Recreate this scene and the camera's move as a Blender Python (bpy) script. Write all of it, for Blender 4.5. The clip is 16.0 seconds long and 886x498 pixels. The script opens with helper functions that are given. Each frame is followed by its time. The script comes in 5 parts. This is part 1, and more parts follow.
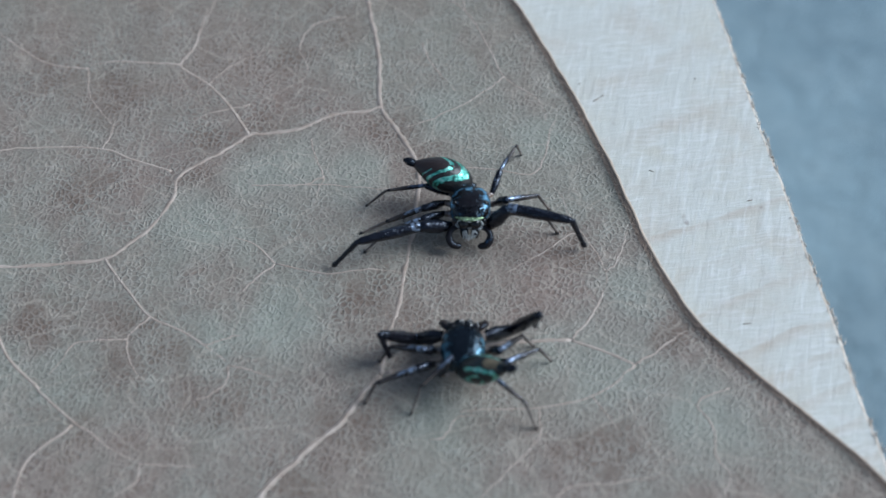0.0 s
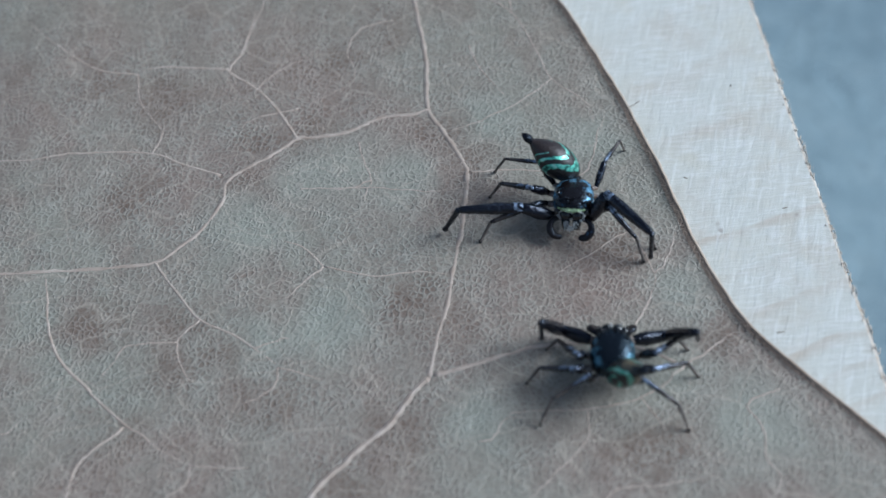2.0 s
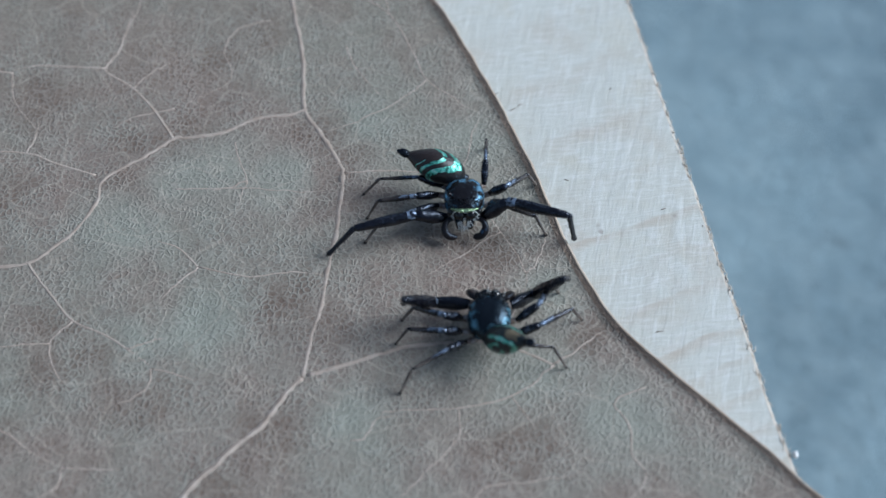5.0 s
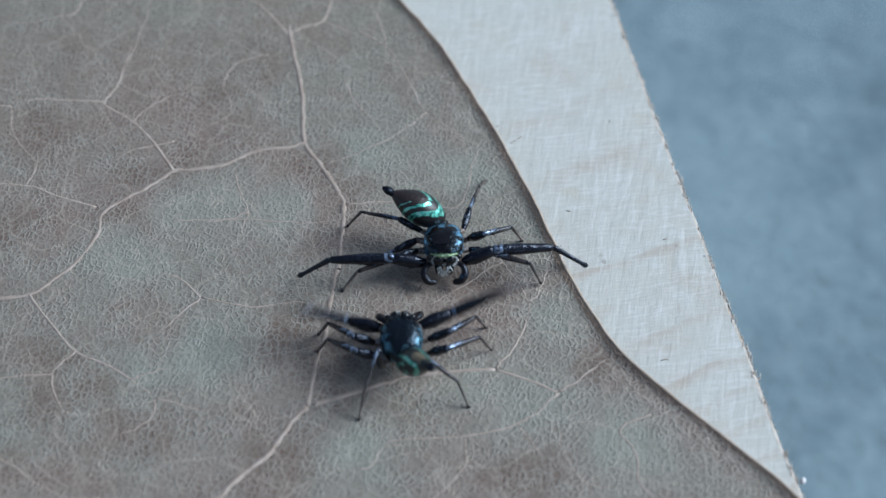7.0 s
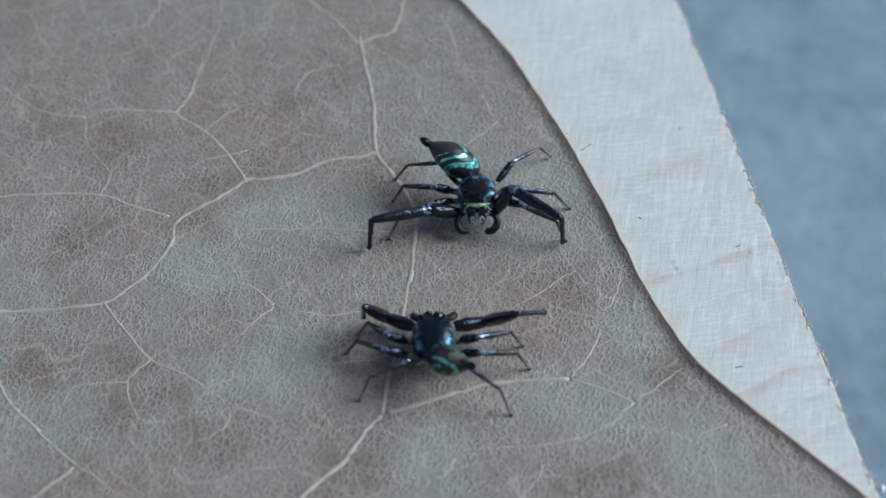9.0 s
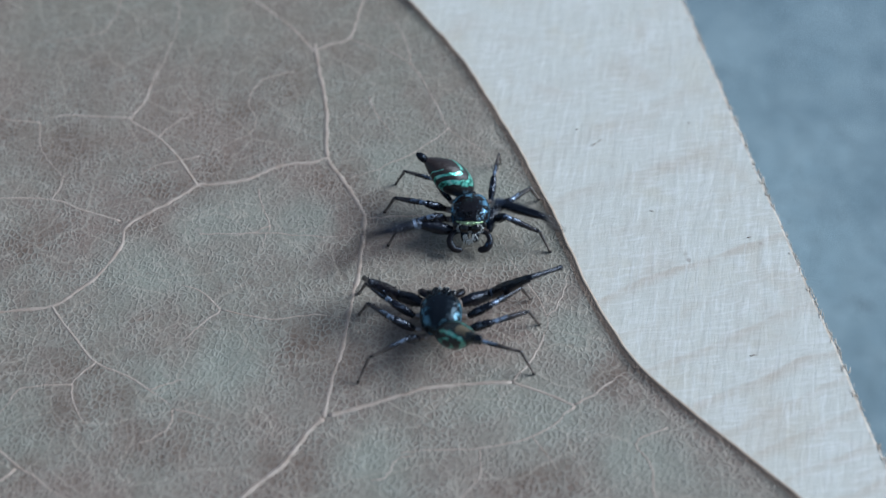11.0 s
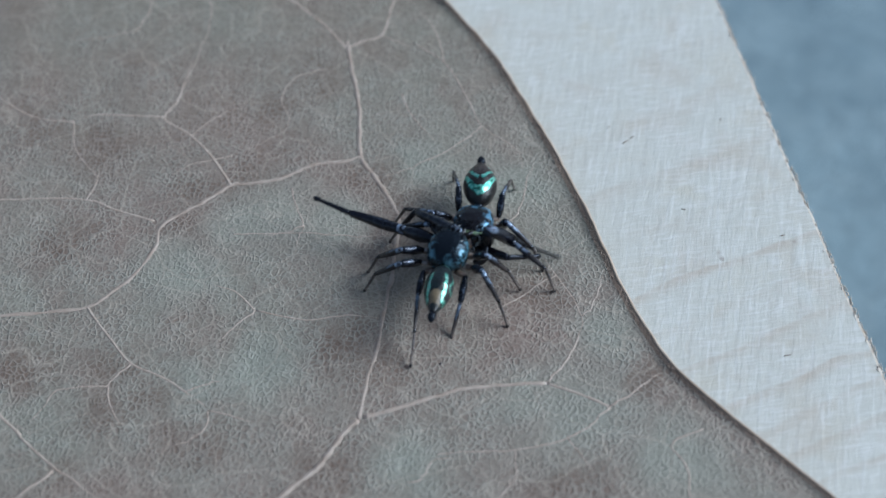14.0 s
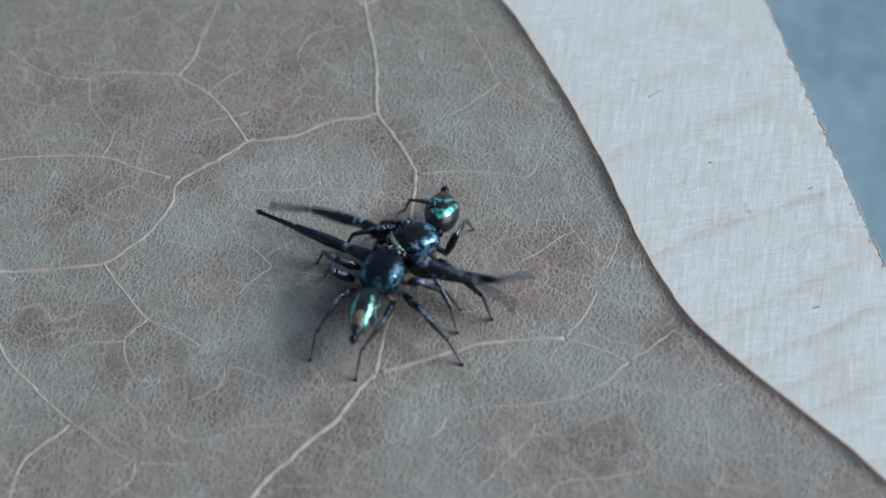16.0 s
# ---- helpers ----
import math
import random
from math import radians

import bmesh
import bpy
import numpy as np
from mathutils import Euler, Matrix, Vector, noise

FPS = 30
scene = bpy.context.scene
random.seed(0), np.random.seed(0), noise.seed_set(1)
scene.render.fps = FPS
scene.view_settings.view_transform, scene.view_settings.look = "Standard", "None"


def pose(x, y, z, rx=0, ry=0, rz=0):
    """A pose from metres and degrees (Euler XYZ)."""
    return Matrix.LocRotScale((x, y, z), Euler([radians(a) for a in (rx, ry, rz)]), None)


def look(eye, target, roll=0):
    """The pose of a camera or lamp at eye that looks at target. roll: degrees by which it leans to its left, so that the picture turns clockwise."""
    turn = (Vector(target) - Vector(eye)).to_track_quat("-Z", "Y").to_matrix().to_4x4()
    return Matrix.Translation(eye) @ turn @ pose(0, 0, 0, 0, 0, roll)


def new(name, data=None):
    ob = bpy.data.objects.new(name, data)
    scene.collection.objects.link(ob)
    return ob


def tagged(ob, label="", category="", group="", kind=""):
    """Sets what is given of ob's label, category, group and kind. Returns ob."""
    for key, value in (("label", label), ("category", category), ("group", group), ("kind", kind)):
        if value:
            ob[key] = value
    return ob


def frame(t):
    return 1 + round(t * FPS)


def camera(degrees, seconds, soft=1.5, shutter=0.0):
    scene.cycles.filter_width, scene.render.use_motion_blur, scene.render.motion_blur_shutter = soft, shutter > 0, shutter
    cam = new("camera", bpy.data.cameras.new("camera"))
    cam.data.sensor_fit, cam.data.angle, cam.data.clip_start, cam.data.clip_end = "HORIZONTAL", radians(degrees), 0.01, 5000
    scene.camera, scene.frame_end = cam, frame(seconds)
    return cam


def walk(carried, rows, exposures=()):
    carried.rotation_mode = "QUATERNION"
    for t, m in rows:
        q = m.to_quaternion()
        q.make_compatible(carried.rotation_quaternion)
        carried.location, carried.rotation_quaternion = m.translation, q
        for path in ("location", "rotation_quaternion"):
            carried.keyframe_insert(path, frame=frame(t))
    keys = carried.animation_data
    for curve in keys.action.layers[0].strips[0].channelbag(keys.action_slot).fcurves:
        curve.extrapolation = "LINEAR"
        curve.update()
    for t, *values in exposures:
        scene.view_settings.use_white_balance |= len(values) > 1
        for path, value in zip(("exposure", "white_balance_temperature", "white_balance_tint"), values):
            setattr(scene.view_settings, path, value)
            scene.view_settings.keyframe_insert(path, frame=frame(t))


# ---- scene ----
# ---- the camera and its way, in metres; the leaf lies in z = 0 ----
PATH = [
    (0.0, look((-0.00023, -0.04824, 0.05882), (-0.00363, -0.00204, 0), -2.73)),
    (0.5, look((0.00027, -0.04813, 0.05860), (-0.00489, -0.00222, 0), -4.42)),
    (1.0, look((-0.00120, -0.04839, 0.05830), (-0.00629, -0.00241, 0), -4.03)),
    (1.5, look((-0.00024, -0.04843, 0.05862), (-0.00651, -0.00229, 0), -5.54)),
    (2.0, look((-0.00008, -0.04840, 0.05877), (-0.00596, -0.00193, 0), -5.40)),
    (2.5, look((0.00153, -0.04840, 0.05969), (-0.00149, -0.00211, 0), -3.07)),
    (3.0, look((0.00125, -0.04828, 0.06039), (-0.00018, -0.00205, 0), -1.33)),
    (3.5, look((0.00082, -0.04888, 0.05959), (-0.00163, -0.00297, 0), -1.58)),
    (4.0, look((0.00086, -0.04840, 0.05985), (-0.00194, -0.00243, 0), -2.45)),
    (4.5, look((0.00038, -0.04843, 0.05997), (-0.00236, -0.00146, 0), -2.50)),
    (4.7, look((0.00132, -0.04839, 0.05986), (-0.00069, -0.00182, 0), -1.77)),
    (6.8, look((-0.00055, -0.04971, 0.05865), (0.00016, -0.00005, 0), 0.76)),
    (7.0, look((-0.00055, -0.04948, 0.05908), (0.00006, 0.00005, 0), 0.59)),
    (7.5, look((-0.00079, -0.04971, 0.05862), (-0.00054, -0.00042, 0), 0.31)),
    (8.0, look((-0.00100, -0.04952, 0.05845), (-0.00183, -0.00085, 0), -0.80)),
    (8.2, look((-0.00164, -0.04965, 0.05848), (-0.00270, -0.00042, 0), -0.94)),
    (10.3, look((0.00097, -0.04966, 0.05890), (-0.00229, 0.00173, 0), -2.88)),
    (10.5, look((0.00151, -0.05008, 0.05845), (-0.00144, 0.00154, 0), -2.53)),
    (11.0, look((0.00143, -0.05031, 0.05848), (-0.00093, 0.00096, 0), -1.79)),
    (11.5, look((0.00123, -0.04891, 0.05940), (-0.00171, 0.00098, 0), -2.03)),
    (12.0, look((0.00102, -0.04925, 0.05939), (-0.00183, 0.00170, 0), -2.10)),
    (12.5, look((0.00098, -0.04938, 0.05959), (-0.00175, 0.00228, 0), -2.11)),
    (13.0, look((0.00118, -0.04956, 0.05917), (-0.00177, 0.00174, 0), -2.36)),
    (13.5, look((0.00126, -0.04936, 0.05914), (-0.00215, 0.00102, 0), -2.79)),
    (14.0, look((0.00116, -0.04947, 0.05905), (-0.00264, 0.00092, 0), -3.26)),
    (14.5, look((0.00120, -0.04975, 0.05843), (-0.00332, -0.00106, 0), -3.90)),
    (15.0, look((0.00116, -0.04995, 0.05851), (-0.00345, -0.00081, 0), -4.32)),
    (15.5, look((0.00149, -0.05001, 0.05828), (-0.00295, -0.00096, 0), -4.26)),
    (16.0, look((0.00128, -0.05002, 0.05798), (-0.00338, -0.00194, 0), -4.25)),
]

cam = camera(32, 16.0, soft=1.5, shutter=0.5)
cam.data.dof.use_dof = True
cam.data.dof.focus_distance = 0.0765
cam.data.dof.aperture_fstop = 42.0
walk(cam, PATH, exposures=[(0.0, 0.53, 5300, 5), (1.5, 0.56, 5300, 5), (4.0, 0.50, 5300, 5), (7.0, 0.48, 5300, 5), (11.0, 0.45, 5300, 5), (13.0, 0.42, 5300, 5), (16.0, 0.44, 5300, 5)])

# ---- light: open shade, broad daylight from the right ----
SUN_ELEVATION, SUN_AZIMUTH = 35.0, 82.0     # degrees; azimuth clockwise from +y
world = bpy.data.worlds.new("sky")
scene.world = world
world.use_nodes = True
wn = world.node_tree.nodes
sky = wn.new("ShaderNodeTexSky")
sky.sky_type = "NISHITA"
sky.sun_disc = False
sky.sun_elevation = radians(SUN_ELEVATION)
sky.sun_rotation = radians(SUN_AZIMUTH)
wn["Background"].inputs["Strength"].default_value = 0.060
veil = wn.new("ShaderNodeHueSaturation")          # thin cloud
veil.inputs["Saturation"].default_value = 0.6
world.node_tree.links.new(sky.outputs[0], veil.inputs["Color"])
world.node_tree.links.new(veil.outputs[0], wn["Background"].inputs["Color"])
sun_data = bpy.data.lights.new("sun", "SUN")
sun_data.energy = 3.25
sun_data.angle = radians(34)
sun_data.color = (1.0, 0.953, 0.89)
sun = new("sun", sun_data)
a, e = radians(SUN_AZIMUTH), radians(SUN_ELEVATION)
sun.matrix_world = look((math.sin(a) * math.cos(e), math.cos(a) * math.cos(e), math.sin(e)), (0, 0, 0))

MM = 0.001


# ---- materials ----
class Mat:
    """A node material with short ways to add nodes."""

    def __init__(self, name, colour=(0.5, 0.5, 0.5), rough=0.6, metal=0.0):
        self.m = bpy.data.materials.new(name)
        self.m.use_nodes = True
        self.n, self.l = self.m.node_tree.nodes, self.m.node_tree.links
        self.b = self.n["Principled BSDF"]
        self.b.inputs["Base Color"].default_value = (*colour, 1)
        self.b.inputs["Roughness"].default_value = rough
        self.b.inputs["Metallic"].default_value = metal
        self.where = None

    def place(self):
        if self.where is None:
            self.where = self.n.new("ShaderNodeTexCoord").outputs["Object"]
        return self.where

    def link(self, a, b):
        if hasattr(a, "is_output"):
            self.l.new(a, b)
        else:
            b.default_value = a

    def noise(self, scale, detail=3.0, rough=0.55, distortion=0.0, vector=None):
        t = self.n.new("ShaderNodeTexNoise")
        t.inputs["Scale"].default_value = scale
        t.inputs["Detail"].default_value = detail
        t.inputs["Roughness"].default_value = rough
        t.inputs["Distortion"].default_value = distortion
        self.l.new(vector or self.place(), t.inputs["Vector"])
        return t.outputs["Fac"]

    def cells(self, scale, feature="DISTANCE_TO_EDGE", vector=None, out="Distance"):
        t = self.n.new("ShaderNodeTexVoronoi")
        t.feature = feature
        t.inputs["Scale"].default_value = scale
        self.l.new(vector or self.place(), t.inputs["Vector"])
        return t.outputs[out]

    def ramp(self, value, *stops):
        r = self.n.new("ShaderNodeValToRGB")
        while len(r.color_ramp.elements) < len(stops):
            r.color_ramp.elements.new(0.5)
        for el, (p, c) in zip(r.color_ramp.elements, stops):
            el.position = p
            el.color = (c, c, c, 1) if isinstance(c, (int, float)) else (*c, 1)
        self.l.new(value, r.inputs[0])
        return r.outputs[0]

    def mix(self, fac, a, b, blend="MIX"):
        x = self.n.new("ShaderNodeMix")
        x.data_type, x.blend_type = "RGBA", blend
        for v, s in ((fac, x.inputs[0]), (a, x.inputs[6]), (b, x.inputs[7])):
            if isinstance(v, tuple):
                v = (*v, 1)
            self.link(v, s)
        return x.outputs[2]

    def math(self, op, a, b=0.0, c=0.0):
        x = self.n.new("ShaderNodeMath")
        x.operation = op
        for v, s in zip((a, b, c), x.inputs):
            self.link(v, s)
        return x.outputs[0]

    def scaled(self, s, turn=0.0, vector=None):
        x, y = self.n.new("ShaderNodeMapping"), self.n.new("ShaderNodeMapping")
        x.inputs["Rotation"].default_value = (0, 0, radians(turn))
        y.inputs["Scale"].default_value = s
        self.l.new(vector or self.place(), x.inputs["Vector"])
        self.l.new(x.outputs[0], y.inputs["Vector"])
        return y.outputs[0]

    def warped(self, scale, amount, vector=None):
        """The place, shifted by a noise of that scale."""
        t = self.n.new("ShaderNodeTexNoise")
        t.inputs["Scale"].default_value = scale
        self.l.new(vector or self.place(), t.inputs["Vector"])
        x = self.n.new("ShaderNodeVectorMath")
        x.operation = "MULTIPLY_ADD"
        self.l.new(t.outputs["Color"], x.inputs[0])
        x.inputs[1].default_value = (amount,) * 3
        self.l.new(vector or self.place(), x.inputs[2])
        return x.outputs[0]

    def spread(self, spots, vector):
        """1 in the middle of each spot (x, y, reach in mm), fading to 0 at its reach."""
        total = None
        for px, py, reach in spots:
            d = self.n.new("ShaderNodeVectorMath")
            d.operation = "DISTANCE"
            self.l.new(vector, d.inputs[0])
            d.inputs[1].default_value = (px * 0.001 + 0.0016, py * 0.001 + 0.0016, 0.0016)
            fall = self.math("MULTIPLY_ADD", d.outputs["Value"], -1000.0 / reach, 1.3)
            total = fall if total is None else self.math("MAXIMUM", total, fall)
        return self.ramp(total, (0.0, 0.0), (0.9, 1.0))

    def axes(self):
        s = self.n.new("ShaderNodeSeparateXYZ")
        self.l.new(self.place(), s.inputs[0])
        return s.outputs

    def colour(self, c):
        self.l.new(c, self.b.inputs["Base Color"])
        return self

    def rough(self, r):
        self.l.new(r, self.b.inputs["Roughness"])
        return self

    def bump(self, height, distance, strength=1.0):
        x = self.n.new("ShaderNodeBump")
        x.inputs["Distance"].default_value = distance
        x.inputs["Strength"].default_value = strength
        self.l.new(height, x.inputs["Height"])
        old = self.b.inputs["Normal"].links
        if old:
            self.l.new(old[0].from_socket, x.inputs["Normal"])
        self.l.new(x.outputs[0], self.b.inputs["Normal"])
        return self


# stains and paler patches on the leaf: x, y and reach in mm
STAINS = [(-10.0, 13.2, 1.7), (-12.0, 11.6, 1.1), (-6.1, 6.0, 1.5), (-4.7, 4.0, 1.1), (-13.3, 5.9, 1.7), (-15.8, 5.1, 1.2), (-16.4, 3.0, 1.2), (-21.4, 7.9, 2.1), (-22.0, 1.5, 1.5), (-24.8, 9.8, 1.7), (-7.3, -4.7, 1.9), (-5.4, -6.8, 1.7), (-7.1, -12.4, 1.9), (-9.4, -15.3, 2.2), (2.6, -2.0, 1.5), (-18.4, -9.5, 1.7), (-19.9, -12.4, 1.4), (-18.1, -6.4, 1.4), (-13.5, -11.0, 1.7), (4.0, -12.7, 2.2), (7.4, -6.7, 1.2), (-16.0, -8.2, 1.4), (-22.2, -6.6, 1.7)]
PALE_PATCHES = [(-15.7, -0.4, 2.5), (-8.5, 2.7, 1.9), (-10.8, -6.5, 2.2), (-4.1, 7.0, 1.9), (-14.4, -7.5, 1.5), (1.3, 5.4, 1.9), (5.3, -4.4, 1.7), (-4.1, -11.5, 1.9)]
PALE_PATCHES += [(-11.5, 3.2, 3.1), (-13.2, 2.6, 1.9), (3.9, -8.9, 3.3), (8.4, -11.3, 2.5), (1.3, -8.0, 1.9)]


def leaf_material(name, shade):
    """Dry blade: a fine pale net of veinlets over mottled grey, olive and brown."""
    m = Mat(name, rough=0.62)
    near = m.warped(1500, 0.00032)
    near = m.warped(5200, 0.00006, near)
    net = m.cells(3550, vector=m.scaled((1, 0.86, 1), 8, near))
    fade = m.ramp(m.noise(620, 4, 0.65), (0.34, 0.25), (0.62, 1.0))
    fine = m.math("MULTIPLY", m.ramp(net, (0.0, 1.0), (0.06, 0.85), (0.19, 0.0)), fade)
    coarse = m.cells(1250, vector=m.warped(900, 0.0003))
    mid = m.ramp(coarse, (0.0, 1.0), (0.035, 0.6), (0.080, 0.0))
    wide = m.ramp(m.cells(330, vector=m.warped(300, 0.0015)), (0.0, 1.0), (0.010, 0.5), (0.022, 0.0))
    grain = m.noise(7000, 3, 0.65)
    blot = m.noise(160, 6, 0.66, 0.4)
    big = m.noise(60, 4, 0.6)
    base = m.mix(m.ramp(big, (0.38, 0.0), (0.62, 1.0)), (0.217, 0.206, 0.165), (0.206, 0.157, 0.127))
    base = m.mix(m.ramp(blot, (0.50, 0.0), (0.68, 0.75)), base, (0.174, 0.117, 0.092))
    base = m.mix(m.ramp(m.noise(410, 5, 0.7, 0.5), (0.50, 0.0), (0.68, 0.55)), base, (0.158, 0.118, 0.095))
    # grades to a darker olive tan from y = 4 to 22 mm
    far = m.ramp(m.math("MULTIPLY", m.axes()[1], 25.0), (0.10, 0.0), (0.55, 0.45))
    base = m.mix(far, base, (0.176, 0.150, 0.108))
    stain = m.ramp(m.noise(115, 6, 0.72, 0.8), (0.60, 0.0), (0.72, 1.0))
    base = m.mix(m.math("MULTIPLY", stain, 0.45), base, (0.128, 0.082, 0.060))
    there = m.warped(330, 0.0032)
    base = m.mix(m.math("MULTIPLY", m.spread(PALE_PATCHES, there), 0.7), base, (0.250, 0.260, 0.213))
    base = m.mix(m.math("MULTIPLY", m.math("MULTIPLY", m.spread(STAINS, there), m.ramp(m.noise(330, 5, 0.7), (0.35, 0.35), (0.62, 1.0))), 0.92), base, (0.126, 0.083, 0.061))
    rust = m.ramp(m.noise(750, 4, 0.7, 0.6), (0.64, 0.0), (0.74, 1.0))
    base = m.mix(m.math("MULTIPLY", rust, 0.4), base, (0.150, 0.082, 0.056))
    base = m.mix(m.math("MULTIPLY", m.ramp(grain, (0.35, 1.0), (0.6, 0.0)), 0.25), base, (0.120, 0.100, 0.082))
    col = m.mix(m.math("MULTIPLY", fine, 0.48), base, m.mix(m.ramp(blot, (0.42, 0.0), (0.62, 1.0)), (0.328, 0.328, 0.281), (0.354, 0.312, 0.264)))
    col = m.mix(m.math("MULTIPLY", mid, 0.16), col, (0.385, 0.355, 0.30))
    col = m.mix(m.math("MULTIPLY", wide, 0.42), col, (0.39, 0.34, 0.275))
    if shade < 1:
        col = m.mix(0.7, col, (0.22, 0.150, 0.104))
    m.colour(col)
    m.rough(m.ramp(blot, (0.3, 0.52), (0.7, 0.72)))
    h = m.math("ADD", m.math("MULTIPLY", fine, 0.55), m.math("MULTIPLY", grain, 0.6))
    m.bump(h, 0.000050, 1.0)
    m.bump(m.noise(420, 4, 0.6), 0.0003, 0.55)
    return m.m


def vein_material(name, shade):
    m = Mat(name, rough=0.55)
    v = m.noise(1100, 4, 0.65)
    m.colour(m.ramp(v, (0.3, (0.29 * shade, 0.225 * shade, 0.178 * shade)), (0.7, (0.43 * shade, 0.36 * shade, 0.305 * shade))))
    m.bump(m.noise(5000, 3), 0.00004, 0.8)
    return m.m


def margin_material():
    m = Mat("leaf_margin", rough=0.6)
    m.colour(m.ramp(m.noise(700, 4, 0.65), (0.3, (0.34, 0.25, 0.18)), (0.7, (0.52, 0.42, 0.33))))
    m.bump(m.noise(3000, 3), 0.00004, 0.7)
    return m.m


# year rings of the board: place across it and width in mm, depth of colour
YEAR_RINGS = [(11.5, 1.5, 0.12), (7.6, 1.2, 0.15), (3.9, 1.1, 0.26), (0.6, 0.8, 0.12), (-3.2, 0.6, 0.5), (-5.6, 0.5, 0.15), (-7.9, 0.5, 0.34), (-10.6, 0.6, 0.52), (-12.3, 0.5, 0.28), (-13.9, 0.5, 0.42), (-15.6, 0.5, 0.36), (-17.5, 0.6, 0.36)]


def wood_material():
    m = Mat("pale_wood", rough=0.62)
    along = m.scaled((1, 0.16, 1), 10.3, m.warped(600, 0.0002))
    fibre = m.noise(2600, 4, 0.7, vector=along)
    saw = m.noise(5600, 3, 0.6, vector=m.scaled((0.13, 1, 1), -9, m.warped(700, 0.0004)))
    across = m.n.new("ShaderNodeSeparateXYZ")
    m.l.new(m.scaled((1000, 1000, 1000), -25, m.warped(75, 0.0030, m.warped(420, 0.0007))), across.inputs[0])
    ring = None
    for offset, width, depth in YEAR_RINGS:
        away = m.math("ADD", across.outputs[1], -offset)
        line = m.ramp(m.math("MULTIPLY_ADD", away, 0.5 / width, 0.5), (0.0, 0.0), (0.42, depth), (0.54, depth), (0.66, 0.0))
        ring = line if ring is None else m.math("MAXIMUM", ring, line)
    patchy = m.noise(260, 3)
    stain = m.noise(230, 5, 0.65, 0.5)
    c = m.ramp(fibre, (0.28, (0.488, 0.482, 0.432)), (0.70, (0.545, 0.543, 0.496)))
    c = m.mix(m.ramp(m.noise(330, 4, 0.6), (0.52, 0.0), (0.72, 0.5)), c, (0.50, 0.462, 0.375))
    c = m.mix(m.math("MULTIPLY", m.ramp(saw, (0.48, 0.0), (0.64, 1.0)), m.ramp(patchy, (0.36, 0.15), (0.6, 0.6))), c, (0.645, 0.64, 0.62))
    c = m.mix(m.math("MULTIPLY", ring, m.ramp(m.noise(480, 4, 0.7), (0.34, 0.25), (0.62, 1.0))), c, (0.40, 0.32, 0.245))
    c = m.mix(m.math("MULTIPLY", m.ramp(stain, (0.50, 0.0), (0.72, 1.0)), 0.42), c, (0.45, 0.385, 0.315))
    lint = m.noise(5200, 2, 0.5, vector=m.scaled((1, 0.07, 1), 10, m.warped(500, 0.0003)))
    c = m.mix(m.math("MULTIPLY", m.ramp(lint, (0.57, 0.0), (0.68, 1.0)), 0.30), c, (0.69, 0.69, 0.67))
    speck = m.ramp(m.noise(700, 2, 0.4), (0.755, 0.0), (0.79, 1.0))
    c = m.mix(m.math("MULTIPLY", speck, 0.55), c, (0.22, 0.17, 0.14))
    m.colour(c)
    m.bump(m.math("ADD", fibre, m.math("MULTIPLY", saw, 0.7)), 0.00005, 0.8)
    return m.m


def splinter_material():
    m = Mat("torn_wood_fibre", rough=0.75)
    m.colour(m.ramp(m.noise(1300, 4, 0.7), (0.30, (0.36, 0.285, 0.215)), (0.56, (0.53, 0.475, 0.41))))
    m.bump(m.noise(4000, 3), 0.00005, 0.8)
    return m.m


def concrete_material():
    m = Mat("concrete", rough=0.85)
    a = m.ramp(m.noise(60, 6, 0.62), (0.36, (0.112, 0.163, 0.197)), (0.66, (0.182, 0.252, 0.290)))
    c = m.mix(m.ramp(m.noise(210, 5, 0.7), (0.42, 0.0), (0.72, 0.7)), a, (0.235, 0.305, 0.340))
    m.colour(m.mix(m.ramp(m.noise(120, 4, 0.7), (0.60, 0.0), (0.70, 0.6)), c, (0.06, 0.085, 0.105)))
    m.bump(m.noise(500, 5, 0.7), 0.0006, 0.8)
    return m.m


def chitin_material(name, colour, rough, sheen=(0.05, 0.09, 0.16), patch=0.66, grain=2600, gloss=0.36, lengthwise=1.0):
    """Dark shell under fine hairs and scales, with a cold gloss; patch: how sparse the scales lie."""
    m = Mat(name, rough=rough)
    v = m.noise(grain, 3, 0.6, vector=m.scaled((1, lengthwise, 1)))
    there = m.ramp(v, (patch - 0.05, 0.0), (patch + 0.05, 1.0))
    m.colour(m.mix(there, colour, sheen))
    m.l.new(m.math("MULTIPLY", there, 0.7), m.b.inputs["Metallic"])
    m.b.inputs["Specular IOR Level"].default_value = gloss
    m.b.inputs["Specular Tint"].default_value = (0.62, 0.78, 1.0, 1)
    m.bump(m.noise(9000, 3, 0.6), 0.00003, 0.8)
    m.bump(m.noise(2600, 2, 0.5), 0.00012, 0.7)
    return m.m


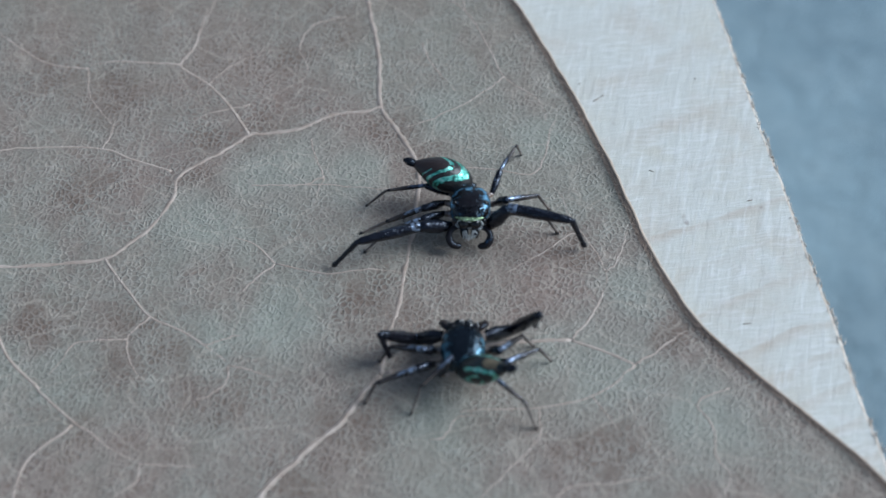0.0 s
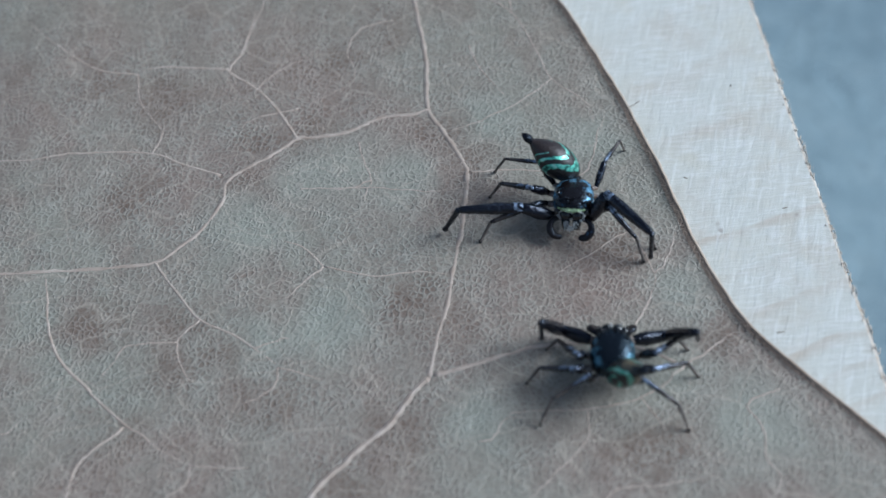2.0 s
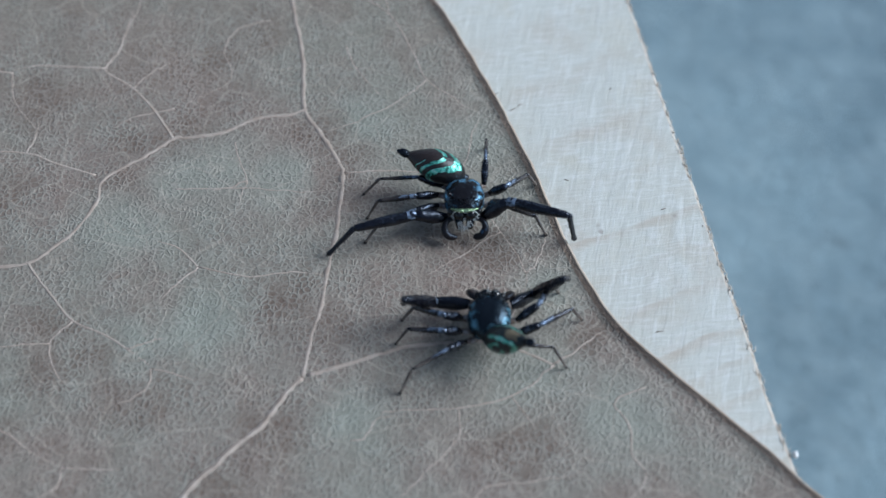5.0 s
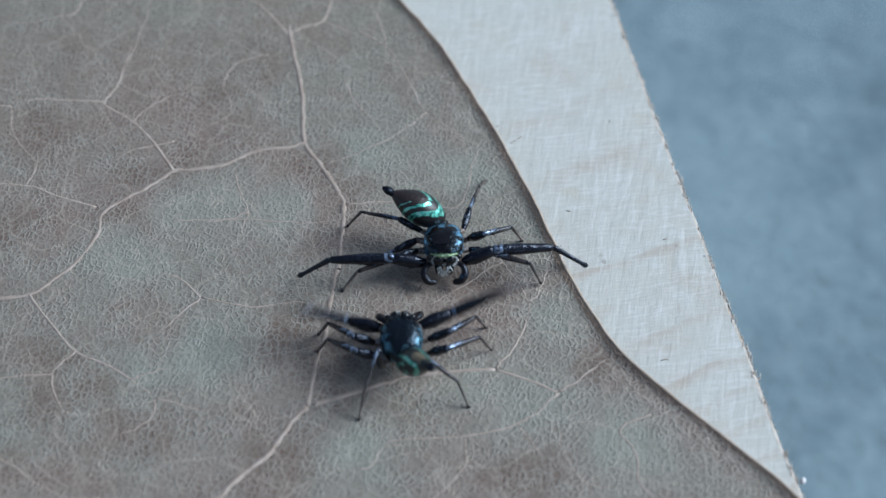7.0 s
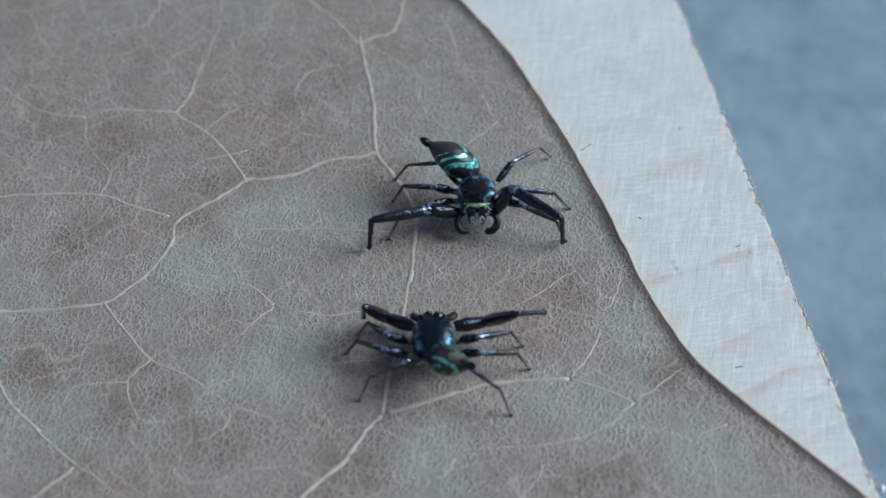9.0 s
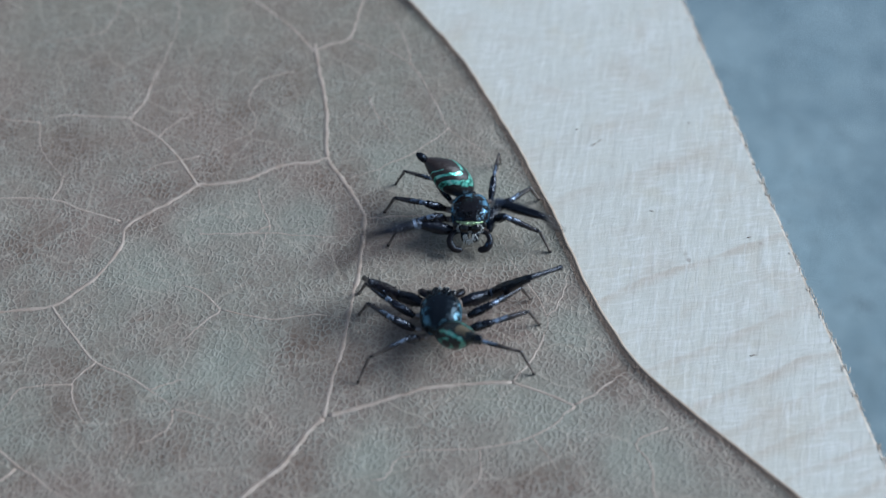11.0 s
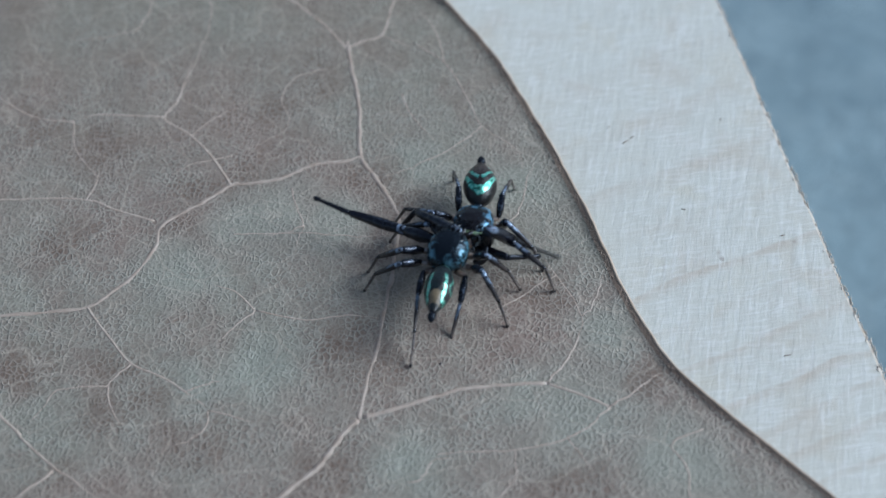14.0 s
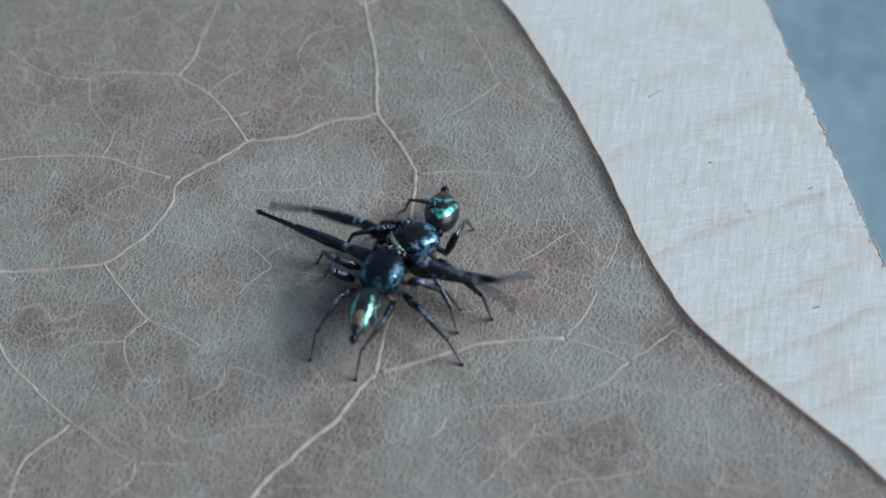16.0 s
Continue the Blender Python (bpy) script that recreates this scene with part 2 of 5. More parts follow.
def leg_material(name, colour, tip, length, streak, knee, rough=0.2):
    """Leg shell along +y: silvery scales on the knee and in streaks along the upper side, paler towards the end, dark claw tufts at the tip."""
    m = Mat(name, rough=rough)
    x, y, z = m.axes()
    along = m.math("MULTIPLY", y, 1000.0 / length)
    up = m.ramp(m.math("MULTIPLY_ADD", z, 2600.0, 0.5), (0.60, 0.0), (0.80, 1.0))
    spots = m.ramp(m.noise(5200, 3, 0.65, vector=m.scaled((1, 0.45, 1))), (0.53, 0.0), (0.66, 1.0))
    scales = m.math("MULTIPLY", m.math("MULTIPLY", up, spots), m.ramp(along, (0.0, streak), (0.75, streak), (0.95, 0.0)))
    if knee:
        bright = m.math("MULTIPLY", m.math("LESS_THAN", along, knee), m.ramp(m.noise(4200, 2), (0.42, 0.0), (0.60, 1.0)))
        scales = m.math("MAXIMUM", scales, m.math("MULTIPLY", bright, m.ramp(m.math("MULTIPLY_ADD", z, 2600.0, 0.5), (0.42, 0.0), (0.55, 1.0))))
    base = m.mix(m.ramp(along, (0.35, 0.0), (0.80, 1.0)), colour, tip)
    if tip != colour:
        base = m.mix(m.ramp(along, (0.86, 0.0), (0.91, 1.0)), base, (0.012, 0.010, 0.010))
    m.colour(m.mix(scales, base, (0.25, 0.31, 0.42)))
    m.l.new(m.math("MULTIPLY", scales, 0.6), m.b.inputs["Metallic"])
    m.b.inputs["Specular IOR Level"].default_value = 0.5
    m.b.inputs["Specular Tint"].default_value = (0.74, 0.82, 1.0, 1)
    m.bump(m.noise(9000, 3, 0.6), 0.00003, 0.8)
    m.bump(m.noise(2600, 2, 0.5), 0.00010, 0.7)
    return m.m


def scale_material(name, colour, rough=0.32):
    """Metallic scales."""
    m = Mat(name, rough=rough, metal=0.9)
    v = m.noise(5200, 2, 0.6)
    m.colour(m.ramp(v, (0.30, tuple(c * 0.35 for c in colour)), (0.62, colour)))
    m.bump(m.cells(9000), 0.00004, 0.9)
    return m.m


def abdomen_material(name, band, tail, golden):
    """Dark abdomen with metallic bands that sweep back along the flanks, and a lighter patch before the tip. The long axis is y."""
    m = Mat(name, rough=0.34)
    x, y, z = m.axes()
    ax = m.math("ABSOLUTE", x)
    wave = m.math("MULTIPLY_ADD", m.noise(1800, 3), 0.00040, -0.00020)
    u = m.math("MULTIPLY", m.math("ADD", wave, m.math("MULTIPLY_ADD", m.math("MULTIPLY", ax, ax), -1100.0 if golden else -1900.0, y)), 1000.0)
    side = m.math("MULTIPLY", m.math("ADD", ax, wave), 1000.0)

    def inside(v, low, high):
        return m.math("MULTIPLY", m.math("GREATER_THAN", v, low), m.math("LESS_THAN", v, high))

    if golden:
        bands = m.math("MULTIPLY", inside(side, 0.31, 0.45), inside(u, 0.8, 2.4))
        bands = m.math("ADD", bands, m.math("MULTIPLY", inside(side, 0.60, 0.67), inside(u, -0.4, 1.4)))
        bands = m.math("ADD", bands, inside(u, 0.02, 0.14))
    else:
        bands = m.math("ADD", inside(u, 0.24, 0.70), m.math("MULTIPLY", inside(u, 1.12, 1.40), m.math("GREATER_THAN", side, 0.10)))
        bands = m.math("ADD", bands, m.math("MULTIPLY", inside(u, 1.82, 1.90), m.math("GREATER_THAN", side, 0.36)))
    bands = m.math("MINIMUM", bands, 1.0)
    dusk = m.ramp(m.noise(2600, 3), (0.3, (0.006, 0.007, 0.008)), (0.75, (0.006, 0.014, 0.016) if golden else (0.018, 0.014, 0.013)))
    rear = m.math("MULTIPLY", inside(u, 1.46, 9.0) if not golden else inside(u, 1.95, 2.62), m.math("LESS_THAN", side, 0.55 if not golden else 0.25))
    dark = m.mix(m.math("MULTIPLY", rear, m.ramp(m.noise(1700, 3), (0.3, 0.5), (0.6, 1.0))), dusk, tail)
    shine = m.ramp(m.noise(4600, 2), (0.36, tuple(c * 0.2 for c in band)), (0.50, band), (0.70, tuple(0.5 * c + 0.32 for c in band)))
    m.colour(m.mix(bands, dark, shine))
    m.l.new(m.math("MULTIPLY", bands, 0.75), m.b.inputs["Metallic"])
    m.b.inputs["Specular IOR Level"].default_value = 0.45
    m.bump(m.noise(7000, 3), 0.00004, 0.9)
    return m.m


def dome_material(name, sheen, field, low, high, back, gloss, rough):
    """Black shell: a plain dark field between the eyes, iridescent scales in tufts on the flanks and behind, widened to
    paint in glossy blue highlights.
    """
    m = Mat(name, field, rough)
    x, y, z = m.axes()
    ax = m.math("MULTIPLY", m.math("ABSOLUTE", x), 1000.0)
    out = m.math("MAXIMUM", m.math("MULTIPLY", ax, 0.75), m.math("MULTIPLY", y, -1000.0 * back))
    where = m.ramp(m.math("ADD", out, m.math("MULTIPLY_ADD", m.noise(1500, 2), 0.7, -0.35)), (low, 0.0), (high, 1.0))
    spots = m.ramp(m.noise(2300, 4, 0.65), (0.47, 0.0), (0.62, 1.0))
    scales = m.math("MULTIPLY", where, spots)
    # blue gloss put into the colour, together with the scales
    glint = m.ramp(m.noise(2300, 2), (0.40, sheen), (0.62, tuple(min(1.0, 0.12 + 1.5 * c) for c in sheen)))
    sparse = m.ramp(m.noise(6200, 2, 0.5), (0.70, 0.0), (0.78, 1.0))
    shell = m.mix(sparse, field, tuple(0.06 + 0.9 * c for c in sheen))
    m.colour(m.mix(scales, shell, glint))
    m.l.new(m.math("MULTIPLY", m.math("MAXIMUM", scales, sparse), 0.8), m.b.inputs["Metallic"])
    m.rough(m.ramp(where, (0.0, rough + 0.06), (1.0, rough)))
    m.b.inputs["Specular IOR Level"].default_value = gloss
    m.b.inputs["Specular Tint"].default_value = (0.55, 0.78, 1.0, 1)
    m.bump(m.noise(8000, 3, 0.6), 0.00003, 0.9)
    m.bump(m.noise(1900, 3, 0.55), 0.00009, 0.8)
    return m.m


LEAF, VEIN, MARGIN = leaf_material("dry_leaf", 1.0), vein_material("leaf_vein", 1.0), margin_material()
WOOD, SPLINTER, CONCRETE = wood_material(), splinter_material(), concrete_material()
BROWN_EDGE = leaf_material("browned_leaf_edge", 0.62)
FLECK = Mat("dark_sliver", (0.20, 0.16, 0.13), 0.7).m
CRUMB = Mat("white_crumb", (0.75, 0.74, 0.72), 0.6).m
FINE_VEIN = vein_material("fine_leaf_vein", 1.04)
SHELL = chitin_material("black_shell", (0.004, 0.004, 0.006), 0.26)
DOME = dome_material("scaly_black_shell", (0.08, 0.23, 0.37), (0.008, 0.006, 0.006), 0.30, 0.54, 0.85, 0.4, 0.15)
HAIRY = dome_material("blue_black_shell", (0.06, 0.20, 0.29), (0.004, 0.005, 0.007), 0.36, 0.80, 0.45, 0.42, 0.14)
LEG_SIZES = {"1": (1.65, 3.05, 2.05), "2": (1.30, 1.95, 1.40), "3": (1.20, 1.90, 1.40), "4": (1.30, 1.95, 1.60)}     # mm: thigh, shin, foot
BLACK, UMBER, STRAW = (0.0035, 0.0035, 0.006), (0.011, 0.009, 0.009), (0.175, 0.145, 0.122)
THIGH_SKIN = {w: leg_material("black_thigh", BLACK, BLACK, LEG_SIZES[w][0], 0.05 if w == "1" else 0.25, 0) for w in "1234"}
SHIN_SKIN = {w: leg_material("scaly_shin", BLACK if w == "1" else UMBER, BLACK if w == "1" else (0.085, 0.070, 0.060) if w == "4" else (0.045, 0.037, 0.033), LEG_SIZES[w][1], 0.08 if w == "1" else 0.6, 0.13 if w == "1" else 0.16) for w in "1234"}
FOOT_SKIN = {w: leg_material("foot_skin", BLACK if w == "1" else (0.085, 0.070, 0.060), BLACK if w == "1" else STRAW, LEG_SIZES[w][2], 0.0 if w == "1" else 0.2, 0, 0.3) for w in "1234"}
PALP_SKIN = chitin_material("brown_black_palp", (0.012, 0.008, 0.007), 0.34)
HIP_SKIN = chitin_material("pale_hip", (0.16, 0.115, 0.085), 0.4, (0.34, 0.32, 0.31), 0.56)
GREEN = scale_material("green_gold_scale", (0.50, 0.68, 0.38))
FACE = Mat("pale_face_hair", (0.60, 0.62, 0.61), 0.5).m
EYE = Mat("eye_lens", (0.003, 0.003, 0.004), 0.08).m
BRISTLE = chitin_material("bristle", (0.005, 0.005, 0.006), 0.4)
TEAL_TAIL = abdomen_material("brown_banded_abdomen", (0.15, 0.52, 0.41), (0.023, 0.016, 0.015), False)
GOLD_TAIL = abdomen_material("golden_banded_abdomen", (0.14, 0.43, 0.33), (0.15, 0.120, 0.075), True)


# ---- mesh helpers ----
def mesh(name, bm, material, smooth=True):
    me = bpy.data.meshes.new(name)
    bmesh.ops.recalc_face_normals(bm, faces=bm.faces)
    bm.to_mesh(me)
    bm.free()
    me.materials.append(material)
    if smooth:
        me.polygons.foreach_set("use_smooth", [True] * len(me.polygons))
    return me


def part(name, bm, material, parent, label="", smooth=True):
    data = bm if isinstance(bm, bpy.types.Mesh) else mesh(name, bm, material, smooth)
    ob = new(name, data)
    ob.parent = parent
    return tagged(ob, label)


def tube(bm, points, radii, sides=8, flat=1.0):
    """A round-ended tube along points; flat squeezes it sideways."""
    pts = [Vector(p) for p in points]
    rings, side = [], None
    for i, p in enumerate(pts):
        way = (pts[min(i + 1, len(pts) - 1)] - pts[max(i - 1, 0)]).normalized()
        if side is None:
            side = way.orthogonal().normalized() if abs(way.z) > 0.95 else way.cross(Vector((0, 0, 1))).normalized()
        side = (side - way * side.dot(way)).normalized()
        up = side.cross(way)
        rings.append([bm.verts.new(p + radii[i] * (flat * math.cos(k * math.tau / sides) * side + math.sin(k * math.tau / sides) * up)) for k in range(sides)])
    for r, s in zip(rings, rings[1:]):
        for k in range(sides):
            bm.faces.new((r[k], r[(k + 1) % sides], s[(k + 1) % sides], s[k]))
    bm.faces.new(rings[0][::-1])
    bm.faces.new(rings[-1])
    return bm


def ball(bm, at, size, segments=14, rings=10, shape=None):
    """An ellipsoid of half axes size, whose points shape() may move."""
    made = bmesh.ops.create_uvsphere(bm, u_segments=segments, v_segments=rings, radius=1.0)["verts"]
    for v in made:
        p = shape(v.co.copy()) if shape else v.co
        v.co = Vector(at) + Vector((p[0] * size[0], p[1] * size[1], p[2] * size[2]))
    return bm


def curve_through(points, steps):
    """A smooth row of points through the given ones."""
    p = [Vector(q) for q in points]
    p = [2 * p[0] - p[1], *p, 2 * p[-1] - p[-2]]
    out = []
    for a, b, c, d in zip(p, p[1:], p[2:], p[3:]):
        for k in range(steps):
            t = k / steps
            out.append(0.5 * (2 * b + (c - a) * t + (2 * a - 5 * b + 4 * c - d) * t * t + (3 * b - a - 3 * c + d) * t ** 3))
    return [*out, p[-2]]


def scaled_down(bm):
    bmesh.ops.scale(bm, vec=(MM, MM, MM), verts=bm.verts)
    return bm


# ---- concrete floor ----
BOARD_TOP, BOARD_DEEP = -0.55, 46.0
ground_z = (BOARD_TOP - BOARD_DEEP) * MM
bm = bmesh.new()
rim = [1.0 * 0.004 * 1.6 ** k for k in range(24)]
grid = sorted([-v for v in rim] + [0.0] + rim)
rows_ = [[bm.verts.new((x, y, ground_z)) for x in grid] for y in grid]
for r, s in zip(rows_, rows_[1:]):
    for k in range(len(grid) - 1):
        bm.faces.new((r[k], r[k + 1], s[k + 1], s[k]))
ground = new("ground", mesh("ground", bm, CONCRETE))
tagged(ground, "worn blue-grey concrete floor in open shade", "floor", kind="structure")

# ---- pale wooden board, which shifts under the leaf ----
EDGE_X, EDGE_SLOPE = 13.42, -0.182


def edge_x(y):
    return EDGE_X + EDGE_SLOPE * y + 0.10 * noise.noise(Vector((y * 0.25, 3.1, 0))) + 0.05 * noise.noise(Vector((y * 1.7, 7.7, 0)))


board = new("wooden_board")
tagged(board, "pale planed wooden board with a rough sawn edge on concrete", "board")
bm = bmesh.new()
ys = [-75 + 0.5 * k for k in range(301)]
profile = [(-0.20, 0.0), (-0.10, -0.03), (0.0, -0.22), (0.03, -1.2), (0.0, -BOARD_DEEP)]
lines = []
for y in ys:
    x = edge_x(y)
    lines.append([bm.verts.new(((-85), y, BOARD_TOP)), bm.verts.new((-20, y, BOARD_TOP)), *[bm.verts.new((x + dx + 0.03 * noise.noise(Vector((y * 3, dz, dx))), y, BOARD_TOP + dz)) for dx, dz in profile], bm.verts.new((-85, y, BOARD_TOP - BOARD_DEEP))])
for r, s in zip(lines, lines[1:]):
    for k in range(len(r)):
        f = bm.faces.new((r[k], r[(k + 1) % len(r)], s[(k + 1) % len(r)], s[k]))
        f.material_index = 1 if 2 <= k <= 5 else 0
bm.faces.new(lines[0])
bm.faces.new(lines[-1][::-1])
plank = part("plank", scaled_down(bm), WOOD, board, smooth=False)
plank.data.materials.append(SPLINTER)
rnd = random.Random(5)
bm = bmesh.new()
for k in range(1500):
    y = rnd.uniform(-26, 40)
    p = Vector((edge_x(y) + rnd.uniform(-0.30, 0.02), y, BOARD_TOP - rnd.uniform(0.0, 0.10)))
    d = Vector((rnd.uniform(-0.02, 0.11), rnd.uniform(-0.4, 0.4), rnd.uniform(-0.04, 0.07)))
    r = rnd.uniform(0.010, 0.032)
    tube(bm, [p, p + d * 0.6, p + d], [r, r * 0.8, r * 0.2], 4)
part("torn_edge", scaled_down(bm), SPLINTER, board, "fuzzy brownish torn wood fibres")

# dark slivers and a pale crumb on the wood
for x, y, length, turn in ((10.44, -6.32, 0.42, 12), (2.9, 9.2, 0.2, 40), (3.75, 8.05, 0.5, 38), (4.1, 8.35, 0.35, 40), (6.4, 3.1, 0.25, -20), (9.0, 9.6, 0.2, 70), (11.2, 1.2, 0.3, 15)):
    bm = bmesh.new()
    d = Vector((math.cos(radians(turn)), math.sin(radians(turn)), 0)) * length / 2
    p = Vector((x, y, BOARD_TOP + 0.012))
    tube(bm, [p - d, p - d * 0.4, p + d * 0.5, p + d], [0.008, 0.028, 0.022, 0.006], 5)
    part("sliver", scaled_down(bm), FLECK, board, "dark wood sliver")
part("crumb", scaled_down(ball(bmesh.new(), (16.0, -13.0, BOARD_TOP + 0.02), (0.14, 0.18, 0.12), 7, 5, lambda p: p * (1 + 0.4 * noise.noise(p * 2)))), CRUMB, board, "white crumb")

# ---- dry leaf ----
MARGIN_LINE = curve_through([(-17.0, 38.0), (-9.8, 29.0), (-4.7, 21.9), (-0.6, 15.6), (2.2, 9.5), (4.2, 4.3), (6.2, -1.8), (8.4, -6.5), (11.7, -10.2), (15.4, -14.2), (19.5, -20.0), (20.0, -30.0), (14.0, -42.0)], 12)


def margin_x(y):
    for p, q in zip(MARGIN_LINE, MARGIN_LINE[1:]):
        if q.y <= y <= p.y:
            return p.x + (q.x - p.x) * (y - p.y) / (q.y - p.y) + 0.12 + 0.07 * noise.noise(Vector((y * 1.1, 1.3, 0)))
    return MARGIN_LINE[0].x if y > 0 else MARGIN_LINE[-1].x


def leaf_z(x, y):
    edge = margin_x(y) - x
    curl = 0.24 * math.exp(-((edge / 0.36) ** 2)) * (0.75 + 0.6 * noise.noise(Vector((y * 0.22, 5, 0))))
    far = min(0.0, 0.06 * (x + 28))
    return max(-0.3, 0.06 * noise.noise(Vector((x * 0.16, y * 0.16, 2))) + far) + curl


leaf = new("dry_leaf")
tagged(leaf, "dead grey-brown leaf with pale raised veins on a wooden board", "leaf")
bm = bmesh.new()
THICK = 0.20
across = [0.0, 0.002, 0.004, 0.007, 0.010, 0.014, 0.018, 0.024, 0.032, 0.042, 0.055, 0.08] + [0.08 + 0.92 * k / 60 for k in range(1, 61)]
tops, lows = [], []
for j in range(141):
    y = 37.5 - 79.0 * j / 140
    x1 = margin_x(y)
    x0 = x1 - 2 - 46 * math.sqrt(max(0.0, math.sin((37.5 - y) / 79.0 * math.pi)))
    top, low = [], []
    for s in across:
        x = x1 + (x0 - x1) * s
        z = leaf_z(x, y)
        top.append(bm.verts.new((x, y, z)))
        low.append(bm.verts.new((x - (0.04 if s == 0 else 0), y, z - THICK)))
    tops.append(top), lows.append(low)
for r, s in zip(tops, tops[1:]):
    for k in range(len(across) - 1):
        bm.faces.new((r[k], r[k + 1], s[k + 1], s[k])).material_index = 1 if k < 3 else 0
for r, s in zip(lows, lows[1:]):
    for k in range(len(across) - 1):
        bm.faces.new((r[k], s[k], s[k + 1], r[k + 1]))
for k in (0, -1):
    for i in range(len(tops) - 1):
        bm.faces.new((tops[i][k], tops[i + 1][k], lows[i + 1][k], lows[i][k]))
    for i in range(len(across) - 1):
        bm.faces.new((tops[k][i], tops[k][i + 1], lows[k][i + 1], lows[k][i]))
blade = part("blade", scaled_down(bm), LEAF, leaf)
blade.data.materials.append(BROWN_EDGE)

bm = bmesh.new()
pts = []
for j in range(420):
    y = 36 - 76.0 * j / 419
    x = margin_x(y)
    pts.append((x - 0.01, y, leaf_z(x, y) - 0.04))
tube(bm, pts, [0.085 + 0.03 * noise.noise(Vector((p[1] * 1.3, 2, 0))) for p in pts], 6)
part("margin", scaled_down(bm), MARGIN, leaf, "brown thickened rim")

vein_count = 0


def vein(points, radius):
    """A vein that stands a little proud of the blade and tapers."""
    global vein_count
    vein_count += 1
    line = curve_through([(x, y, 0) for x, y in points], 7)
    n = len(line)
    path = []
    for i, p in enumerate(line):
        w = 0.07 * noise.noise(Vector((p.x * 0.9, p.y * 0.9, vein_count))) + (0.045 if radius > 0.115 else 0.08) * noise.noise(Vector((p.x * 2.6, p.y * 2.6, vein_count)))
        path.append((p.x + w, p.y - w, leaf_z(p.x, p.y) - radius * (0.82 if radius > 0.115 else 0.68)))
    taper = 0.32 if radius < 0.115 else 0.10
    radii = [radius * (1.08 if radius > 0.115 else 1.0) * (1 - taper * (i / n) ** 2) * (1 + 0.18 * noise.noise(Vector((p[0] * 2, p[1] * 2, 9)))) for i, p in enumerate(path)]
    part("vein", scaled_down(tube(bmesh.new(), path, radii, 7)), VEIN if radius > 0.115 else FINE_VEIN, leaf)


vein([(-8.6, 16.5), (-8.3, 14.7), (-7.8, 12.5), (-7.5, 10.5), (-7.2, 7.4), (-6.45, 6.05), (-5.7, 4.7), (-5.15, 3.6), (-4.95, 2.95), (-5.0, 1.5), (-5.1, -0.8), (-5.3, -2.0), (-5.4, -3.1), (-5.5, -4.5), (-5.7, -6.0), (-6.0, -7.6), (-6.2, -9.5)], 0.21)
vein([(-6.2, -9.5), (-7.0, -10.4), (-7.7, -11.8), (-8.7, -12.8), (-10.0, -14.3), (-10.8, -15.3), (-11.7, -16.9), (-12.9, -18.6), (-14.3, -20.3)], 0.24)
vein([(-7.2, 7.4), (-8.2, 7.0), (-9.4, 6.9), (-10.4, 6.4), (-11.3, 5.8), (-13.1, 5.4), (-13.9, 5.3), (-14.9, 4.4), (-16.0, 3.5), (-17.2, 2.4), (-17.3, 0.9), (-18.2, -1.0), (-19.0, -1.9), (-20.1, -2.8), (-23.3, -3.3), (-27.4, -3.6), (-32.3, -4.0)], 0.19)
vein([(-6.0, -9.3), (-4.3, -8.7), (-2.7, -8.1), (-1.2, -7.6), (0.4, -7.4), (2.5, -7.3)], 0.17)
vein([(2.5, -7.3), (4.0, -7.9), (5.35, -8.62)], 0.12)
vein([(5.35, -8.62), (6.8, -7.5), (7.7, -6.7)], 0.08)
vein([(3.4, -10.4), (4.0, -11.3), (4.5, -12.2)], 0.06)
vein([(5.35, -8.62), (3.7, -10.2), (1.0, -11.0), (-2.1, -11.2), (-2.6, -11.6)], 0.07)
vein([(2.5, -7.3), (3.4, -6.0), (4.1, -4.4), (4.2, -3.3)], 0.08)
vein([(4.2, -3.3), (4.9, -2.3), (5.2, -1.2), (5.5, -0.1)], 0.05)
vein([(4.2, -3.3), (3.8, -2.2), (3.0, -0.8), (2.4, 0.4), (2.1, 1.5), (0.8, 2.9)], 0.045)
vein([(3.0, -0.8), (2.1, -1.4), (1.0, -2.4), (0.2, -2.9), (-0.7, -3.7)], 0.055)
vein([(-4.9, 3.0), (-3.1, 3.2), (-1.1, 3.1), (0.8, 2.9), (1.5, 4.9), (1.8, 6.5), (2.7, 7.1)], 0.07)
vein([(-13.9, 5.3), (-15.3, 7.5), (-16.5, 8.9), (-17.7, 9.8), (-18.2, 10.4), (-17.7, 11.8), (-17.4, 13.8), (-17.3, 14.6), (-17.3, 16.0)], 0.11)
vein([(-18.2, 10.4), (-19.9, 10.5), (-22.2, 10.6), (-23.3, 10.2)], 0.09)
vein([(-16.5, 8.9), (-16.0, 9.7), (-14.9, 10.8), (-13.8, 11.2)], 0.06)
vein([(-17.6, 2.8), (-19.8, 3.6), (-21.5, 4.3), (-25.5, 4.3), (-27.5, 3.8), (-29.8, 3.8), (-32.7, 3.5)], 0.08)
vein([(-23.2, 10.1), (-25.1, 10.3), (-26.7, 11.2), (-29.1, 13.2), (-30.4, 14.5)], 0.07)
vein([(-23.2, 10.1), (-22.7, 8.0), (-21.3, 6.1)], 0.06)
vein([(-21.5, 4.3), (-21.2, 5.3), (-21.0, 6.2)], 0.06)
vein([(-10.7, 5.1), (-10.4, 4.0), (-9.8, 2.5), (-10.0, 1.9), (-10.1, 0.5)], 0.06)
vein([(-13.4, 1.9), (-12.7, 1.9), (-10.0, 2.0), (-7.1, 1.8), (-5.1, 2.0)], 0.06)
vein([(-9.8, 2.5), (-10.8, 2.0), (-11.9, 1.8)], 0.06)
